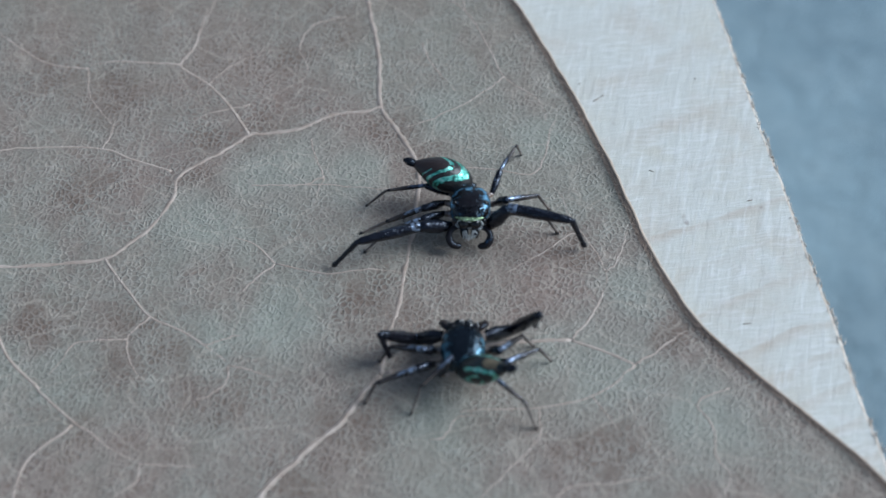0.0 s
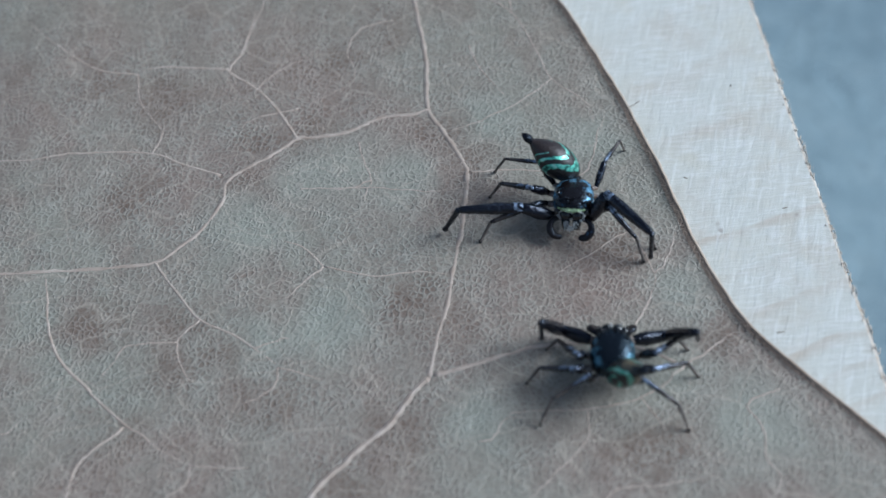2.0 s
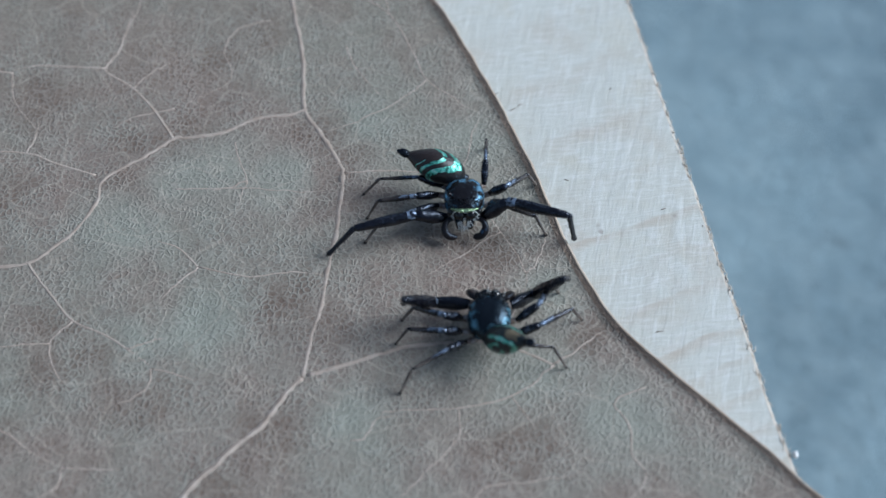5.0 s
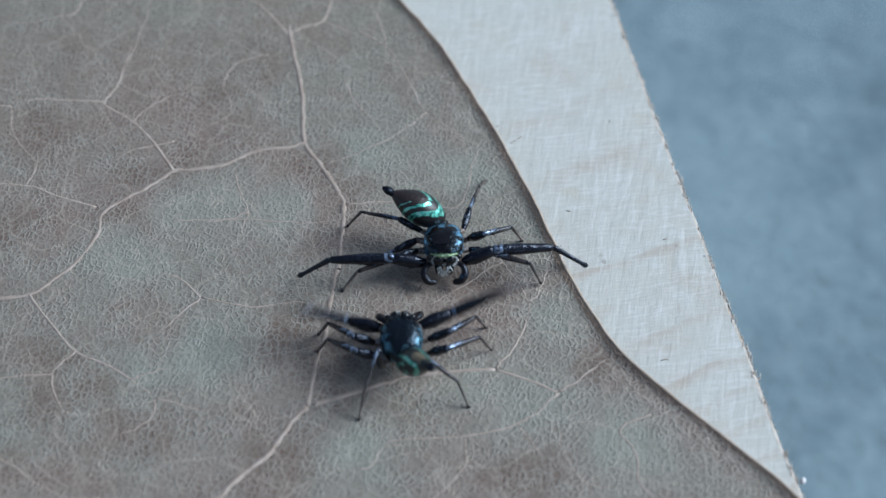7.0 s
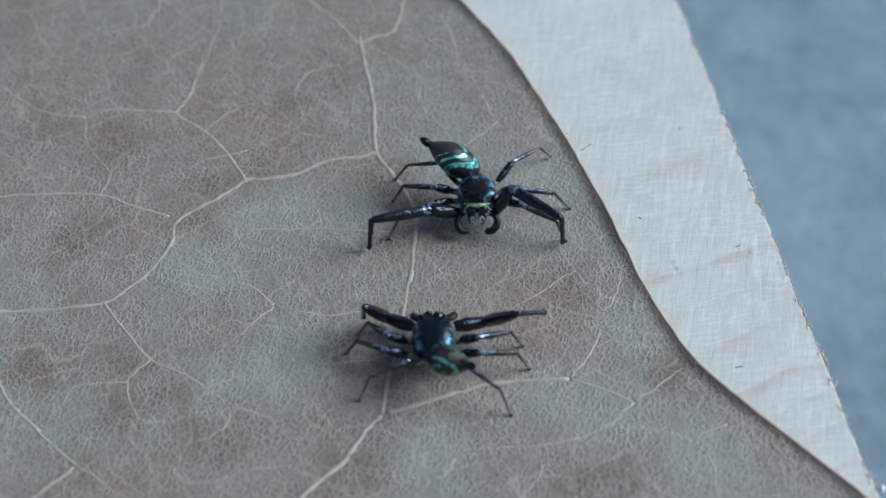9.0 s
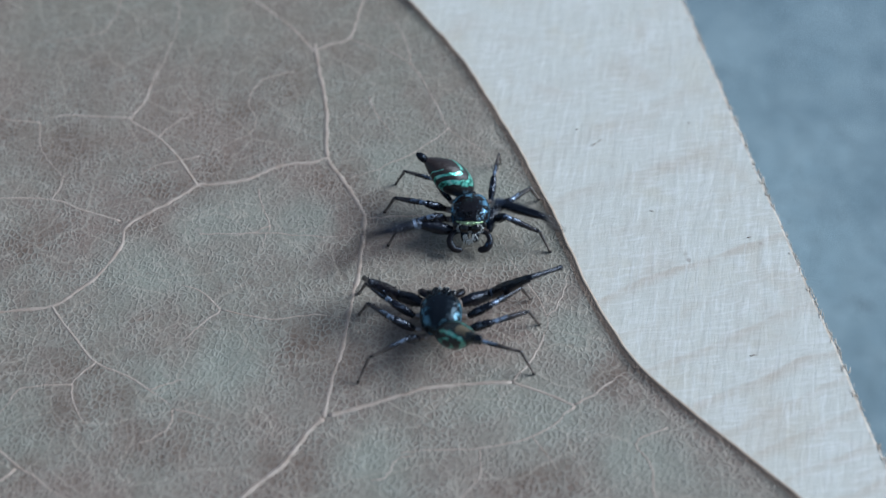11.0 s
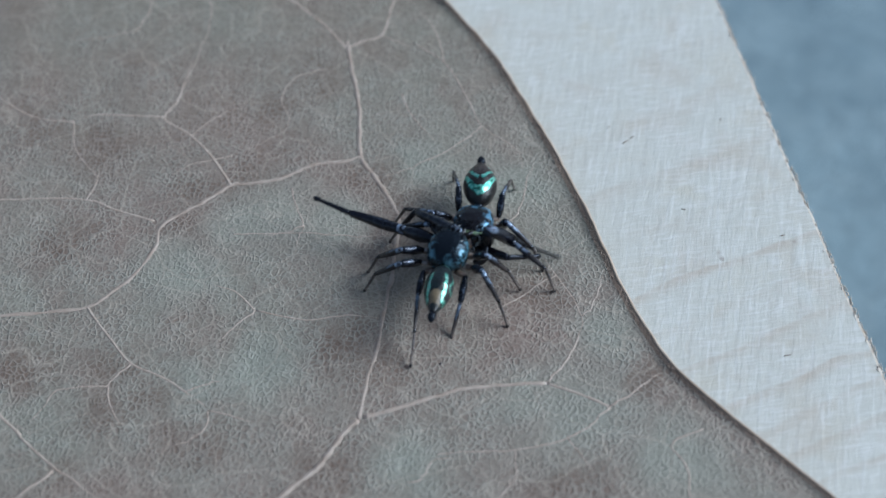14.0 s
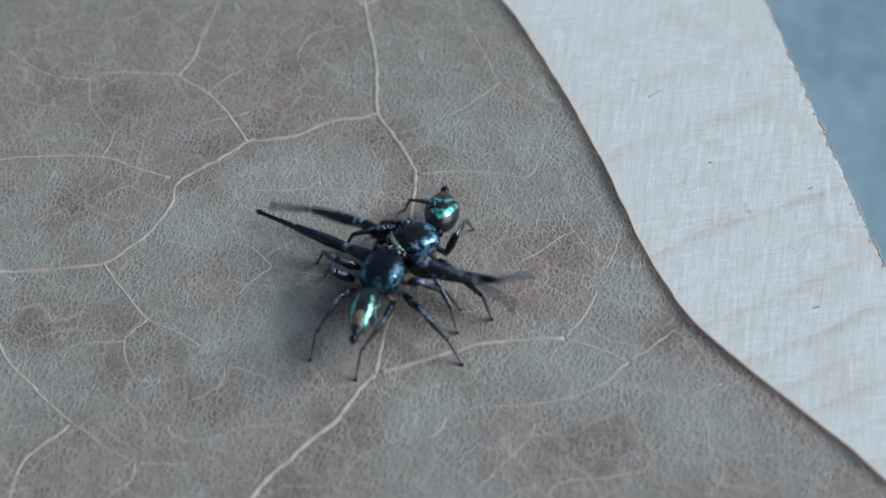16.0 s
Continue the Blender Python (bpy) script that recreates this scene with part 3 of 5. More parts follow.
vein([(-9.6, 14.2), (-10.2, 14.0), (-11.4, 13.3), (-11.9, 11.7), (-11.5, 10.7), (-11.4, 9.6), (-12.6, 8.5), (-14.1, 7.5)], 0.06)
vein([(-14.1, 7.5), (-15.3, 7.1), (-16.3, 6.8), (-17.2, 5.8)], 0.06)
vein([(-20.1, -2.8), (-19.6, -3.5), (-18.5, -4.9), (-17.3, -6.3), (-15.8, -7.0), (-14.5, -7.9), (-13.6, -8.6), (-13.2, -9.0)], 0.10)
vein([(-13.2, -9.0), (-12.1, -9.3), (-11.0, -9.7)], 0.06)
vein([(-13.2, -9.0), (-13.4, -10.2), (-14.7, -11.0)], 0.07)
vein([(-14.5, -7.9), (-13.6, -7.5), (-12.7, -7.2)], 0.06)
vein([(-17.3, -6.3), (-18.2, -7.6), (-17.6, -9.3), (-16.9, -10.0)], 0.07)
vein([(-18.2, -7.6), (-19.5, -7.7), (-20.6, -7.9), (-21.1, -8.9), (-21.8, -10.2)], 0.06)
vein([(-21.9, -10.4), (-21.0, -11.2), (-19.8, -12.2), (-19.1, -12.6), (-18.1, -13.4), (-16.5, -14.2)], 0.10)
vein([(-16.5, -14.2), (-15.2, -14.3), (-13.7, -14.3)], 0.06)
vein([(-16.5, -14.2), (-16.7, -15.2), (-17.3, -16.0), (-16.9, -16.9)], 0.06)
vein([(-19.9, -12.3), (-21.6, -14.2), (-21.8, -16.3), (-21.9, -17.7)], 0.11)
vein([(-21.8, -10.4), (-23.6, -8.7), (-24.5, -7.0), (-25.1, -4.6), (-25.8, -2.5)], 0.11)
vein([(-27.4, -13.3), (-25.9, -12.8), (-25.2, -12.6), (-24.4, -11.7)], 0.06)
vein([(-11.72, -3.03), (-9.1, -3.6), (-7.2, -3.3), (-5.3, -3.5)], 0.07)
vein([(-11.72, -3.03), (-12.8, -4.3), (-13.3, -5.0)], 0.07)
vein([(-11.72, -3.03), (-12.8, -1.9), (-14.0, -1.4)], 0.07)
vein([(9.5, -9.8), (8.1, -10.6), (8.5, -11.5), (8.7, -12.2), (8.7, -13.4), (9.2, -14.2), (9.0, -15.1), (8.2, -15.9), (7.5, -16.5)], 0.07)
vein([(1.0, -11.1), (1.0, -12.5), (0.3, -13.5), (-1.4, -15.5), (-1.9, -16.1)], 0.06)
vein([(1.9, -16.6), (2.0, -15.2), (4.6, -14.7), (6.4, -14.4)], 0.06)
vein([(-3.8, -12.8), (-3.2, -12.6), (-2.7, -11.6), (-1.5, -11.4)], 0.06)
vein([(-8.6, 15.9), (-10.2, 18.1), (-12.7, 20.6), (-15.3, 22.9)], 0.12)
vein([(-8.6, 15.95), (-7.7, 16.5), (-6.7, 17.0), (-6.4, 18.3), (-6.2, 19.4), (-6.0, 20.8), (-6.1, 23.4)], 0.115)
vein([(-6.7, 17.0), (-5.8, 16.5), (-4.9, 16.0)], 0.08)
vein([(-4.8, 16.3), (-3.0, 14.7), (-1.8, 12.2), (-0.8, 9.6), (1.0, 7.9), (1.5, 5.8)], 0.07)
vein([(-0.8, 9.6), (-2.0, 8.3), (-4.4, 6.6), (-6.1, 5.8)], 0.06)
vein([(-3.0, 14.7), (-3.6, 17.3), (-5.0, 19.8)], 0.06)
vein([(-5.3, 12.2), (-4.6, 10.4), (-3.2, 8.3)], 0.06)
vein([(-20.8, 17.6), (-20.4, 19.4), (-20.5, 21.9)], 0.07)
vein([(-20.8, 17.6), (-22.8, 16.9), (-24.8, 16.7)], 0.06)
vein([(-17.6, 21.9), (-16.7, 18.8), (-17.1, 15.0), (-17.6, 12.2), (-18.3, 10.3)], 0.06)


# ---- two jumping spiders; each faces +y in its own space ----
LEG_WIDTHS = {"1": (0.385, 0.30, 0.125), "2": (0.25, 0.165, 0.078), "3": (0.25, 0.155, 0.074), "4": (0.225, 0.115, 0.066)}
HIPS = {"1": (0.92, 0.90, -0.40), "2": (1.28, 0.12, -0.40), "3": (1.28, -0.60, -0.42), "4": (1.02, -1.15, -0.40)}
TAIL_JOINT = Vector((0, -1.25, 0.10))


def hairs(bm, rnd, count, place, length, radius):
    """Short bristles; place() gives a root and a way."""
    for _ in range(count):
        p, d = place()
        h = length * rnd.uniform(0.6, 1.2)
        d = (d + Vector((rnd.uniform(-0.35, 0.35), rnd.uniform(-0.35, 0.35), rnd.uniform(-0.2, 0.35)))).normalized()
        tube(bm, [p, p + d * h], [radius, radius * 0.3], 3)


def segment(length, r0, r1, r2, rnd, bristles=14, flat=0.85, pad=0.0):
    """A leg segment along +y: swollen in the middle, with bristles."""
    bm = bmesh.new()
    steps = [-0.04, 0.0, 0.035, 0.14, 0.4, 0.6, 0.8, 0.94, 1.0]
    def r_at(s):
        a = r0 + (r1 - r0) * min(1, s / 0.4) if s < 0.4 else r1 + (r2 - r1) * (s - 0.4) / 0.6
        return a
    radii = [r_at(s) * (0.45 if s < 0 else 0.7 if s == 1.0 else 1.0) for s in steps]
    if pad:
        radii[-2:] = [pad, pad * 0.6]
    tube(bm, [(0, length * s, 0) for s in steps], radii, 10, flat)
    def place():
        s, k = rnd.uniform(0.1, 0.97), rnd.uniform(0, math.tau)
        out = Vector((math.cos(k), 0.45, math.sin(k)))
        r = r_at(s)
        return Vector((out.x * r * flat, length * s, out.z * r)), out
    hairs(bm, rnd, bristles, place, 0.16, 0.011)
    return scaled_down(bm)


def leg_meshes(which, rnd):
    a, b, c = LEG_SIZES[which]
    w0, w1, w2 = LEG_WIDTHS[which]
    femur = mesh("leg", segment(a, w0 * 0.62, w0, w0 * 0.78, rnd, 14, 0.85), THIGH_SKIN[which])
    shin = mesh("shin", segment(b, w1 * 0.92, w1 * 1.08, w1 * 0.66, rnd, 26), SHIN_SKIN[which])
    foot = mesh("foot", segment(c, w2 * 1.3, w2 * 1.05, w2 * 0.8, rnd, 16, pad=w2 * 1.25), FOOT_SKIN[which])
    return femur, shin, foot


def spider(label, tail_material, hair_material, seed, girth, height, plump):
    """The body with face, eyes, feelers, abdomen and legs. Returns it, its abdomen and its legs."""
    rnd = random.Random(seed)
    thing = new("jumping_spider")
    tagged(thing, label, "spider", "two sparring spiders")

    def shell(p):
        y = p.y
        if tail_material is GOLD_TAIL:      # a fuller back and a narrower head
            w, fall = 1.03 - 0.34 * max(0, y) ** 1.8 - 0.08 * max(0, -y) ** 1.5, 0.18
        else:
            w, fall = 1.0 - 0.20 * max(0, y) ** 2 - 0.16 * max(0, -y) ** 1.5, 0.38
        x = math.copysign(abs(p.x) ** 0.78, p.x) * w
        z = math.copysign(abs(p.z) ** 0.80, p.z) * (1.0 - fall * max(0, -y) ** 1.6)
        return (x, math.copysign(abs(y) ** 0.75, y), z)

    body = part("cephalothorax", scaled_down(ball(bmesh.new(), (0, 0, 0), (1.02 * girth, 1.22 * girth, height), 32, 20, shell)), hair_material, thing)
    bm = bmesh.new()
    ball(bm, (0, -0.1, -0.42), (0.60, 0.95, 0.28), 16, 10)
    part("sternum", scaled_down(bm), SHELL, thing)

    # eyes: two large and two small in front, two on the sides
    for x, y, z, r in ((0.27, 1.12, 0.12, 0.29), (0.68, 1.02, 0.20, 0.17), (0.72, 0.18, 0.70 * height, 0.13)):
        for s in (-1, 1):
            x_eye = x if tail_material is TEAL_TAIL else x * 0.84
            part("eye", scaled_down(ball(bmesh.new(), (s * x_eye, y, z), (r, r, r), 14, 10)), EYE, body)
    # band of scales over the eyes, pale hairs under them
    if tail_material is TEAL_TAIL:
        bm = bmesh.new()
        arch = [(-0.66, 0.98, 0.37), (-0.36, 1.12, 0.42), (0.0, 1.15, 0.42), (0.36, 1.12, 0.42), (0.66, 0.98, 0.37)]
        tube(bm, curve_through(arch, 4), [0.115 * math.sin(math.pi * (i + 1.5) / 19) + 0.02 * math.sin(i * 2.1) for i in range(17)], 6)
        part("brow", scaled_down(bm), GREEN, body, "green-gold scaly band over the eyes")
    bm = bmesh.new()
    def collar():
        k, side = rnd.uniform(0, math.tau), rnd.choice((-1, 1))
        out = Vector((math.cos(k), 0, math.sin(k)))
        return Vector((side * 0.27, 1.14, 0.10)) + 0.30 * out, out * 0.7 + Vector((0, 0.55, -0.25))
    hairs(bm, rnd, 130 if tail_material is TEAL_TAIL else 30, collar, 0.17, 0.024)
    def beard():
        return Vector((rnd.uniform(-0.34, 0.34), 1.30, rnd.uniform(-0.70, -0.15))), Vector((rnd.uniform(-0.3, 0.3), 0.5, -0.8))
    hairs(bm, rnd, 46, beard, 0.24, 0.026)
    part("face_hair", scaled_down(bm), FACE, body, "pale grey face hairs")
    bm = bmesh.new()
    def crown():
        k = rnd.uniform(-1, 1)
        return Vector((0.72 * k, 0.95 - 0.25 * abs(k) - rnd.uniform(0, 0.5), 0.76 * height)), Vector((0.25 * k, 0.55, 0.8))
    hairs(bm, rnd, 26, crown, 0.34, 0.045)
    part("bristles", scaled_down(bm), BRISTLE, body)
    for s in (-1, 1):
        bm = bmesh.new()
        tube(bm, [(s * 0.24, 1.02, -0.16), (s * 0.27, 1.16, -0.45), (s * 0.25, 1.14, -0.80), (s * 0.20, 1.06, -0.98)], [0.20, 0.215, 0.17, 0.08], 10)
        part("jaw", scaled_down(bm), SHELL, thing)
        bm = bmesh.new()
        w, lift = (s, 0.0) if tail_material is TEAL_TAIL else (s * 0.98, 0.22)
        line = curve_through([(w * 0.50, 0.92, -0.34 + lift), (w * 0.86, 1.18, -0.30 + lift), (w * 1.00, 1.46, -0.52 + lift), (w * 0.80, 1.70, -0.82), (w * 0.40, 1.70, -0.94)], 4)
        tube(bm, line, [0.10 + 0.06 * math.sin(i / 16 * math.pi) + 0.05 * min(1.0, max(0, i - 7) / 3) - (0.07 if i == 16 else 0) for i in range(17)], 9)
        hairs(bm, rnd, 16, lambda: ((p := line[rnd.randrange(4, 16)]), Vector((s * 0.6, 0.5, -0.2)))[0:2], 0.22, 0.012)
        part("palp", scaled_down(bm), PALP_SKIN, thing)

    def egg(p):
        y = (p.y + 1) / 2
        w = 1.0 if y < 0.42 else 1.0 - 0.62 * ((y - 0.42) / 0.58) ** 1.7
        return (p.x * w, p.y, p.z * w)

    tail = part("abdomen", scaled_down(ball(bmesh.new(), (0, 1.52, 0.12), (0.76 * plump, 1.56, 0.70 * plump), 28, 22, egg)), tail_material, thing)
    bm = bmesh.new()
    tube(bm, [(0, 2.9, 0.10), (0, 3.14, 0.12), (0, 3.32, 0.13), (0, 3.52, 0.12)], [0.18, 0.22, 0.19, 0.07], 9)
    hairs(bm, rnd, 14, lambda: (Vector((0, 3.3, 0.12)), Vector((rnd.uniform(-0.5, 0.5), 0.9, rnd.uniform(-0.5, 0.5)))), 0.24, 0.014)
    part("spinneret", scaled_down(bm), SHELL, tail, "black tail tip")
    bm = bmesh.new()
    tube(bm, [(0, -0.22, -0.04), (0, 0.16, 0.0)], [0.20, 0.22], 9)
    part("waist", scaled_down(bm), SHELL, tail)

    for which in "1234":
        x, y, z = HIPS[which]
        w = LEG_WIDTHS[which][0] * 0.62
        for side in (-1, 1):
            bm = tube(bmesh.new(), [(side * x * 0.45, y * 0.75, z - 0.05), (side * x * 0.75, y * 0.9, z - 0.03), (side * x * 1.05, y, z)], [w, w * 1.1, w * 0.9], 9)
            part("hip_joint", scaled_down(bm), HIP_SKIN, thing, "pale brown hip joint")

    legs = {}
    for which in "1234":
        femur, shin, foot = leg_meshes(which, rnd)
        for side in "LR":
            leg = part("leg", femur, None, thing)
            lower = part("shin", shin, None, leg)
            end = part("foot", foot, None, leg)
            legs[side + which] = (leg, lower, end)
    return thing, tail, legs


def turned(way, up):
    """The turn whose y runs along way, with z towards up."""
    y = way.normalized()
    x = y.cross(up)
    x = x.normalized() if x.length > 1e-6 else y.orthogonal().normalized()
    return Matrix((x, y, x.cross(y))).transposed()


def leg_pose(hip, tip, sizes, pole, bend=None):
    """The joints of a leg from hip to tip: knee, ankle and tip, in mm; the knee stands out along pole."""
    a, b, c = sizes
    flat = Vector((tip.x - hip.x, tip.y - hip.y, 0))
    out = flat.normalized() if flat.length > 1e-6 else Vector((1, 0, 0))
    up = Vector((0, 0, 1))
    best = None
    for step in range(64, -31, -4):
        k = radians(step)
        ankle = tip + c * (math.sin(k) * up - math.cos(k) * out)
        best = ankle
        if (ankle - hip).length < (a + b) * 0.985:
            break
    if bend is not None:
        best = bend
    span = best - hip
    d = min(max(span.length, abs(a - b) + 0.05), (a + b) * 0.992)
    way = span.normalized()
    along = (a * a - b * b + d * d) / (2 * d)
    rise = math.sqrt(max(a * a - along * along, 0.0))
    pole = pole - way * pole.dot(way)
    pole = pole.normalized() if pole.length > 1e-4 else out
    knee = hip + way * along + pole * rise
    ankle = hip + way * d
    foot = (tip - ankle).normalized()
    return knee, ankle, foot


MOMENTS = [0, 0.5, 1, 1.25, 1.5, 2, 2.5, 2.7, 3, 3.5, 3.8, 4, 4.5, 4.7, 6.8, 7, 7.5, 7.7, 8, 8.2, 10.3, 10.5, 11, 11.5, 12, 12.5, 13, 13.5, 14, 14.5, 15, 15.5, 16]
# body places, headings and tilts, tail turns, and foot places on the leaf, in mm and degrees, one for each of MOMENTS
WATCHER_BODY = [(-2.32, -0.6, 1.5), (-2.49, -0.77, 1.5), (-1.61, -0.92, 1.5), (0.25, -0.74, 1.5), (0.25, -0.74, 1.5), (0.35, 0.06, 1.5), (1.52, 0.23, 1.5), (1.42, 0.7, 1.5), (1.52, 0.5, 1.5), (-0.14, -0.24, 1.5), (-0.25, 0.08, 1.5), (-0.2, -0.07, 1.5), (1.28, 0.21, 1.5), (1.27, 0.19, 1.5), (0.03, -0.76, 1.5), (0.07, -0.83, 1.5), (-1.43, 0.5, 1.5), (-3.08, 3.25, 1.5), (-3.08, 3.25, 1.5), (-3.17, 3.14, 1.5), (0.83, 2.68, 1.5), (0.88, 2.68, 1.5), (0.44, 2.11, 1.5), (-0.26, 1.58, 1.5), (-0.28, 1.18, 1.5), (-1.27, -0.22, 1.8), (-1.09, 0.19, 1.8), (-1.07, 0.97, 1.8), (-1.06, 1.05, 1.8), (-3.02, -2.02, 1.8), (-1.5, -2.32, 1.8), (-1.44, -1.4, 1.8), (-4.55, -2.91, 1.8)]
WATCHER_TURN = [(180, 0), (184, 0), (176, 0), (165, 0), (165, 0), (175, 0), (180, 0), (182, 0), (183, 0), (180, 0), (180, 0), (180, 0), (182, 0), (182, 0), (182, 0), (182, 0), (176, 0), (180, 0), (180, 0), (180, 0), (182, 0), (182, 0), (180, 0), (182, 0), (180, 0), (185, 7), (176, 7), (172, 7), (168, 7), (125, 7), (120, 7), (100, 7), (120, 7)]
WATCHER_TAIL = [(78, 16), (76, 22), (78, 30), (78, 36), (78, 36), (78, 38), (71, 19), (77, 27), (78, 29), (71, 20), (72, 19), (73, 18), (75, 14), (74, 15), (78, 33), (76, 30), (77, 38), (77, 30), (77, 30), (78, 35), (78, 29), (71, 19), (78, 37), (67, 22), (78, 38), (9, -9), (6, -9), (14, -9), (11, 3), (57, -9), (40, -3), (64, -9), (57, -9)]
WATCHER_FEET = {}
WATCHER_FEET["L1"] = [(-8.95, -3.34, 0.1), (-8.93, -3.32, 0.1), (-8.85, -0.97, 0.1), (-6.09, -0.97, 0.1), (-6.09, -0.97, 0.1), (-5.99, -0.94, 0.1), (-5.18, -2.05, 0.1), (-5.28, -1.81, 0.1), (-5.19, -2.15, 0.1), (-7.29, -2.09, 0.1), (-7.28, -2.11, 0.1), (-7.27, -2.33, 0.1), (-5.39, -2.46, 0.1), (-5.42, -2.5, 0.1), (-7.31, -1.86, 0.1), (-7.3, -1.97, 0.1), (-8.19, -0.38, 0.1), (-8.16, 0.73, 0.1), (-8.16, 0.73, 0.1), (-8.29, 0.74, 0.1), (-5.1, -0.2, 0.1), (-5.02, -0.42, 0.1), (-6.11, -0.69, 0.19), (-7.6, -0.1, 0.1), (-8.01, 0.7, 1.5), (-7.01, -0.4, 1.8), (-6.55, 3.5, 2.27), (-8.69, 0.91, 2.5), (-5.03, 1.79, 0.3), (-5.75, -4.65, 1.5), (-8.22, -0.63, -0.01), (-8.59, 3.36, 3.42), (-12.8, -0.3, 1.5)]
WATCHER_FEET["L2"] = [(-7.45, -2.33, 0), (-7.32, -2.43, 0), (-6.73, -1.86, 0.1), (-4.89, -0.29, 0.1), (-4.89, -0.29, 0.1), (-4.18, -1.55, 0), (-3.47, -1.15, 0.1), (-3.67, -0.81, 0), (-3.48, -1.04, 0), (-5.28, -1.58, 0), (-5.17, -1.31, 0), (-5.27, -1.53, 0), (-3.6, -1.57, 0.1), (-3.63, -1.5, 0), (-4.71, -2.45, 0), (-4.89, -2.67, 0), (-6.19, -0.28, 0), (-7.66, 1.13, 0.1), (-7.66, 1.13, 0.1), (-7.59, 1.33, 0), (-3.71, 0.99, 0), (-3.73, 0.88, 0), (-3.73, 1.12, 0), (-5.3, 0.19, 0), (-5.21, 0.2, 0), (-6.5, -1.1, 0), (-5.32, -0.41, 0), (-6.19, 0.41, 0), (-5.33, 1.29, 0.1), (-6.28, -0.01, 0), (-6.4, 0.3, 0), (-7.09, 0.52, 0), (-8.29, -2.1, 0)]
WATCHER_FEET["L3"] = [(-7.75, -1.15, 0), (-7.83, -1.24, 0), (-6.94, -0.18, 0), (-4.31, 1.08, 0), (-4.31, 1.08, 0), (-3.81, 1.32, 0), (-3.87, 0.23, 0), (-3.97, 0.58, 0), (-3.77, 0.15, 0), (-4.39, 0.41, 0.1), (-4.48, 0.47, 0.1), (-4.38, 0.74, 0), (-3.51, -0.08, 0), (-3.53, -0.01, 0.1), (-5.51, -1.35, 0), (-5.49, -1.37, 0.1), (-6.48, 2.02, 0.1), (-7.06, 3.62, 0), (-7.06, 3.62, 0), (-7.19, 4.13, 0.1), (-4.21, 2.89, 0), (-4.22, 2.89, 0), (-4.02, 3.43, 0), (-4.99, 2.39, 0), (-4.61, 2.41, 0), (-4.9, 1.91, 0), (-6.51, 0.29, 0), (-6.29, 1.41, 0), (-5.13, 2.6, 0.1), (-6.08, 0.99, 0), (-5.3, 0.29, 0), (-5.49, 3.23, 0), (-6.89, -1.2, 0)]
WATCHER_FEET["L4"] = [(-7.55, 0.53, 0.1), (-7.54, 0.54, 0.1), (-6.65, 1.31, 0), (-3.83, 3.05, 0.1), (-3.83, 3.05, 0.1), (-3.63, 3, 0), (-3.58, 2.51, 0), (-3.77, 2.86, 0.1), (-3.56, 2.63, 0), (-5.2, 2.19, 0), (-5.19, 2.25, 0), (-5.19, 2.22, 0), (-3.82, 1.6, 0), (-3.84, 1.57, 0), (-4.9, 1.56, 0), (-4.77, 1.54, 0), (-5.27, 4.13, 0), (-7.57, 4.81, 0), (-7.57, 4.81, 0), (-7.29, 5.23, 0), (-3.81, 5.59, 0), (-3.82, 5.6, 0), (-3.52, 5.44, 0), (-4.69, 4.79, 0), (-4.71, 4.71, 0.1), (-4.6, 4.62, 0.1), (-3.71, 5.61, 0), (-2.79, 5.52, 0), (-2.23, 5.6, 0), (-6.84, 3.3, 0.22), (-2.31, 3.49, 0), (-0.79, 3.13, 0.1), (-5.39, 0.6, 0)]
WATCHER_FEET["R1"] = [(3.26, -2.01, 0.1), (3.22, -2.03, 0.1), (4.7, -1.67, 0.1), (3.64, -3.33, 0.1), (3.64, -3.33, 0.1), (4.04, -2.61, 0.1), (6.68, -2.02, 0.1), (6.6, -1.75, 0.1), (6.83, -1.93, 0.1), (6.57, -1.89, 0.1), (6.56, -1.86, 0.1), (6.57, -2.11, 0.1), (6.68, -1.28, 0.1), (6.59, -1.44, 0.1), (7.32, -1.29, 0.1), (7.28, -1.23, 0.1), (3.06, -1.95, 0.1), (0.88, 0.73, 0.1), (0.88, 0.73, 0.1), (0.92, 0.91, 0.1), (5.58, 0.68, 0.1), (5.45, 0.66, 0.1), (4.93, 1.82, 0.39), (6.82, 0.38, 0.1), (6.59, 0.62, 1.5), (6.6, 0.93, 1.8), (2.32, -0.67, 0.63), (3.11, 2.21, 1.5), (3.46, -0.02, 0.3), (-0.09, -4.48, 0.38), (-1, -7.04, -0.1), (0.1, -5.86, 0.13), (0.82, -6.69, 0.8)]
WATCHER_FEET["R2"] = [(1.95, -1.03, 0), (2.01, -1.14, 0), (2.8, -1.17, 0), (3.62, -2.15, 0), (3.62, -2.15, 0), (3.73, -2.71, 0), (5.47, -1.43, 0), (5.29, -1.26, 0), (5.61, -1.35, 0), (4.75, -1.31, 0), (4.75, -1.18, 0), (4.76, -1.42, 0.1), (5.38, -0.88, 0), (5.28, -0.95, 0), (4.91, -2.31, 0), (4.86, -2.24, 0.1), (3.06, 0.65, 0), (1.48, 1.12, 0), (1.48, 1.12, 0), (1.52, 1.2, 0), (4.88, 0.88, 0), (4.76, 2.27, 0), (4.47, 0.74, 0), (4.32, 0.39, 0), (4.59, -0.08, 0), (3, -0.48, 0), (3.57, -2.11, 0), (3.51, -2.2, 0.1), (2.96, -1.83, 0), (0.72, -3.23, 0), (0.8, -3.72, 0), (0.62, -6.39, 0), (-2.48, -7.1, 0)]
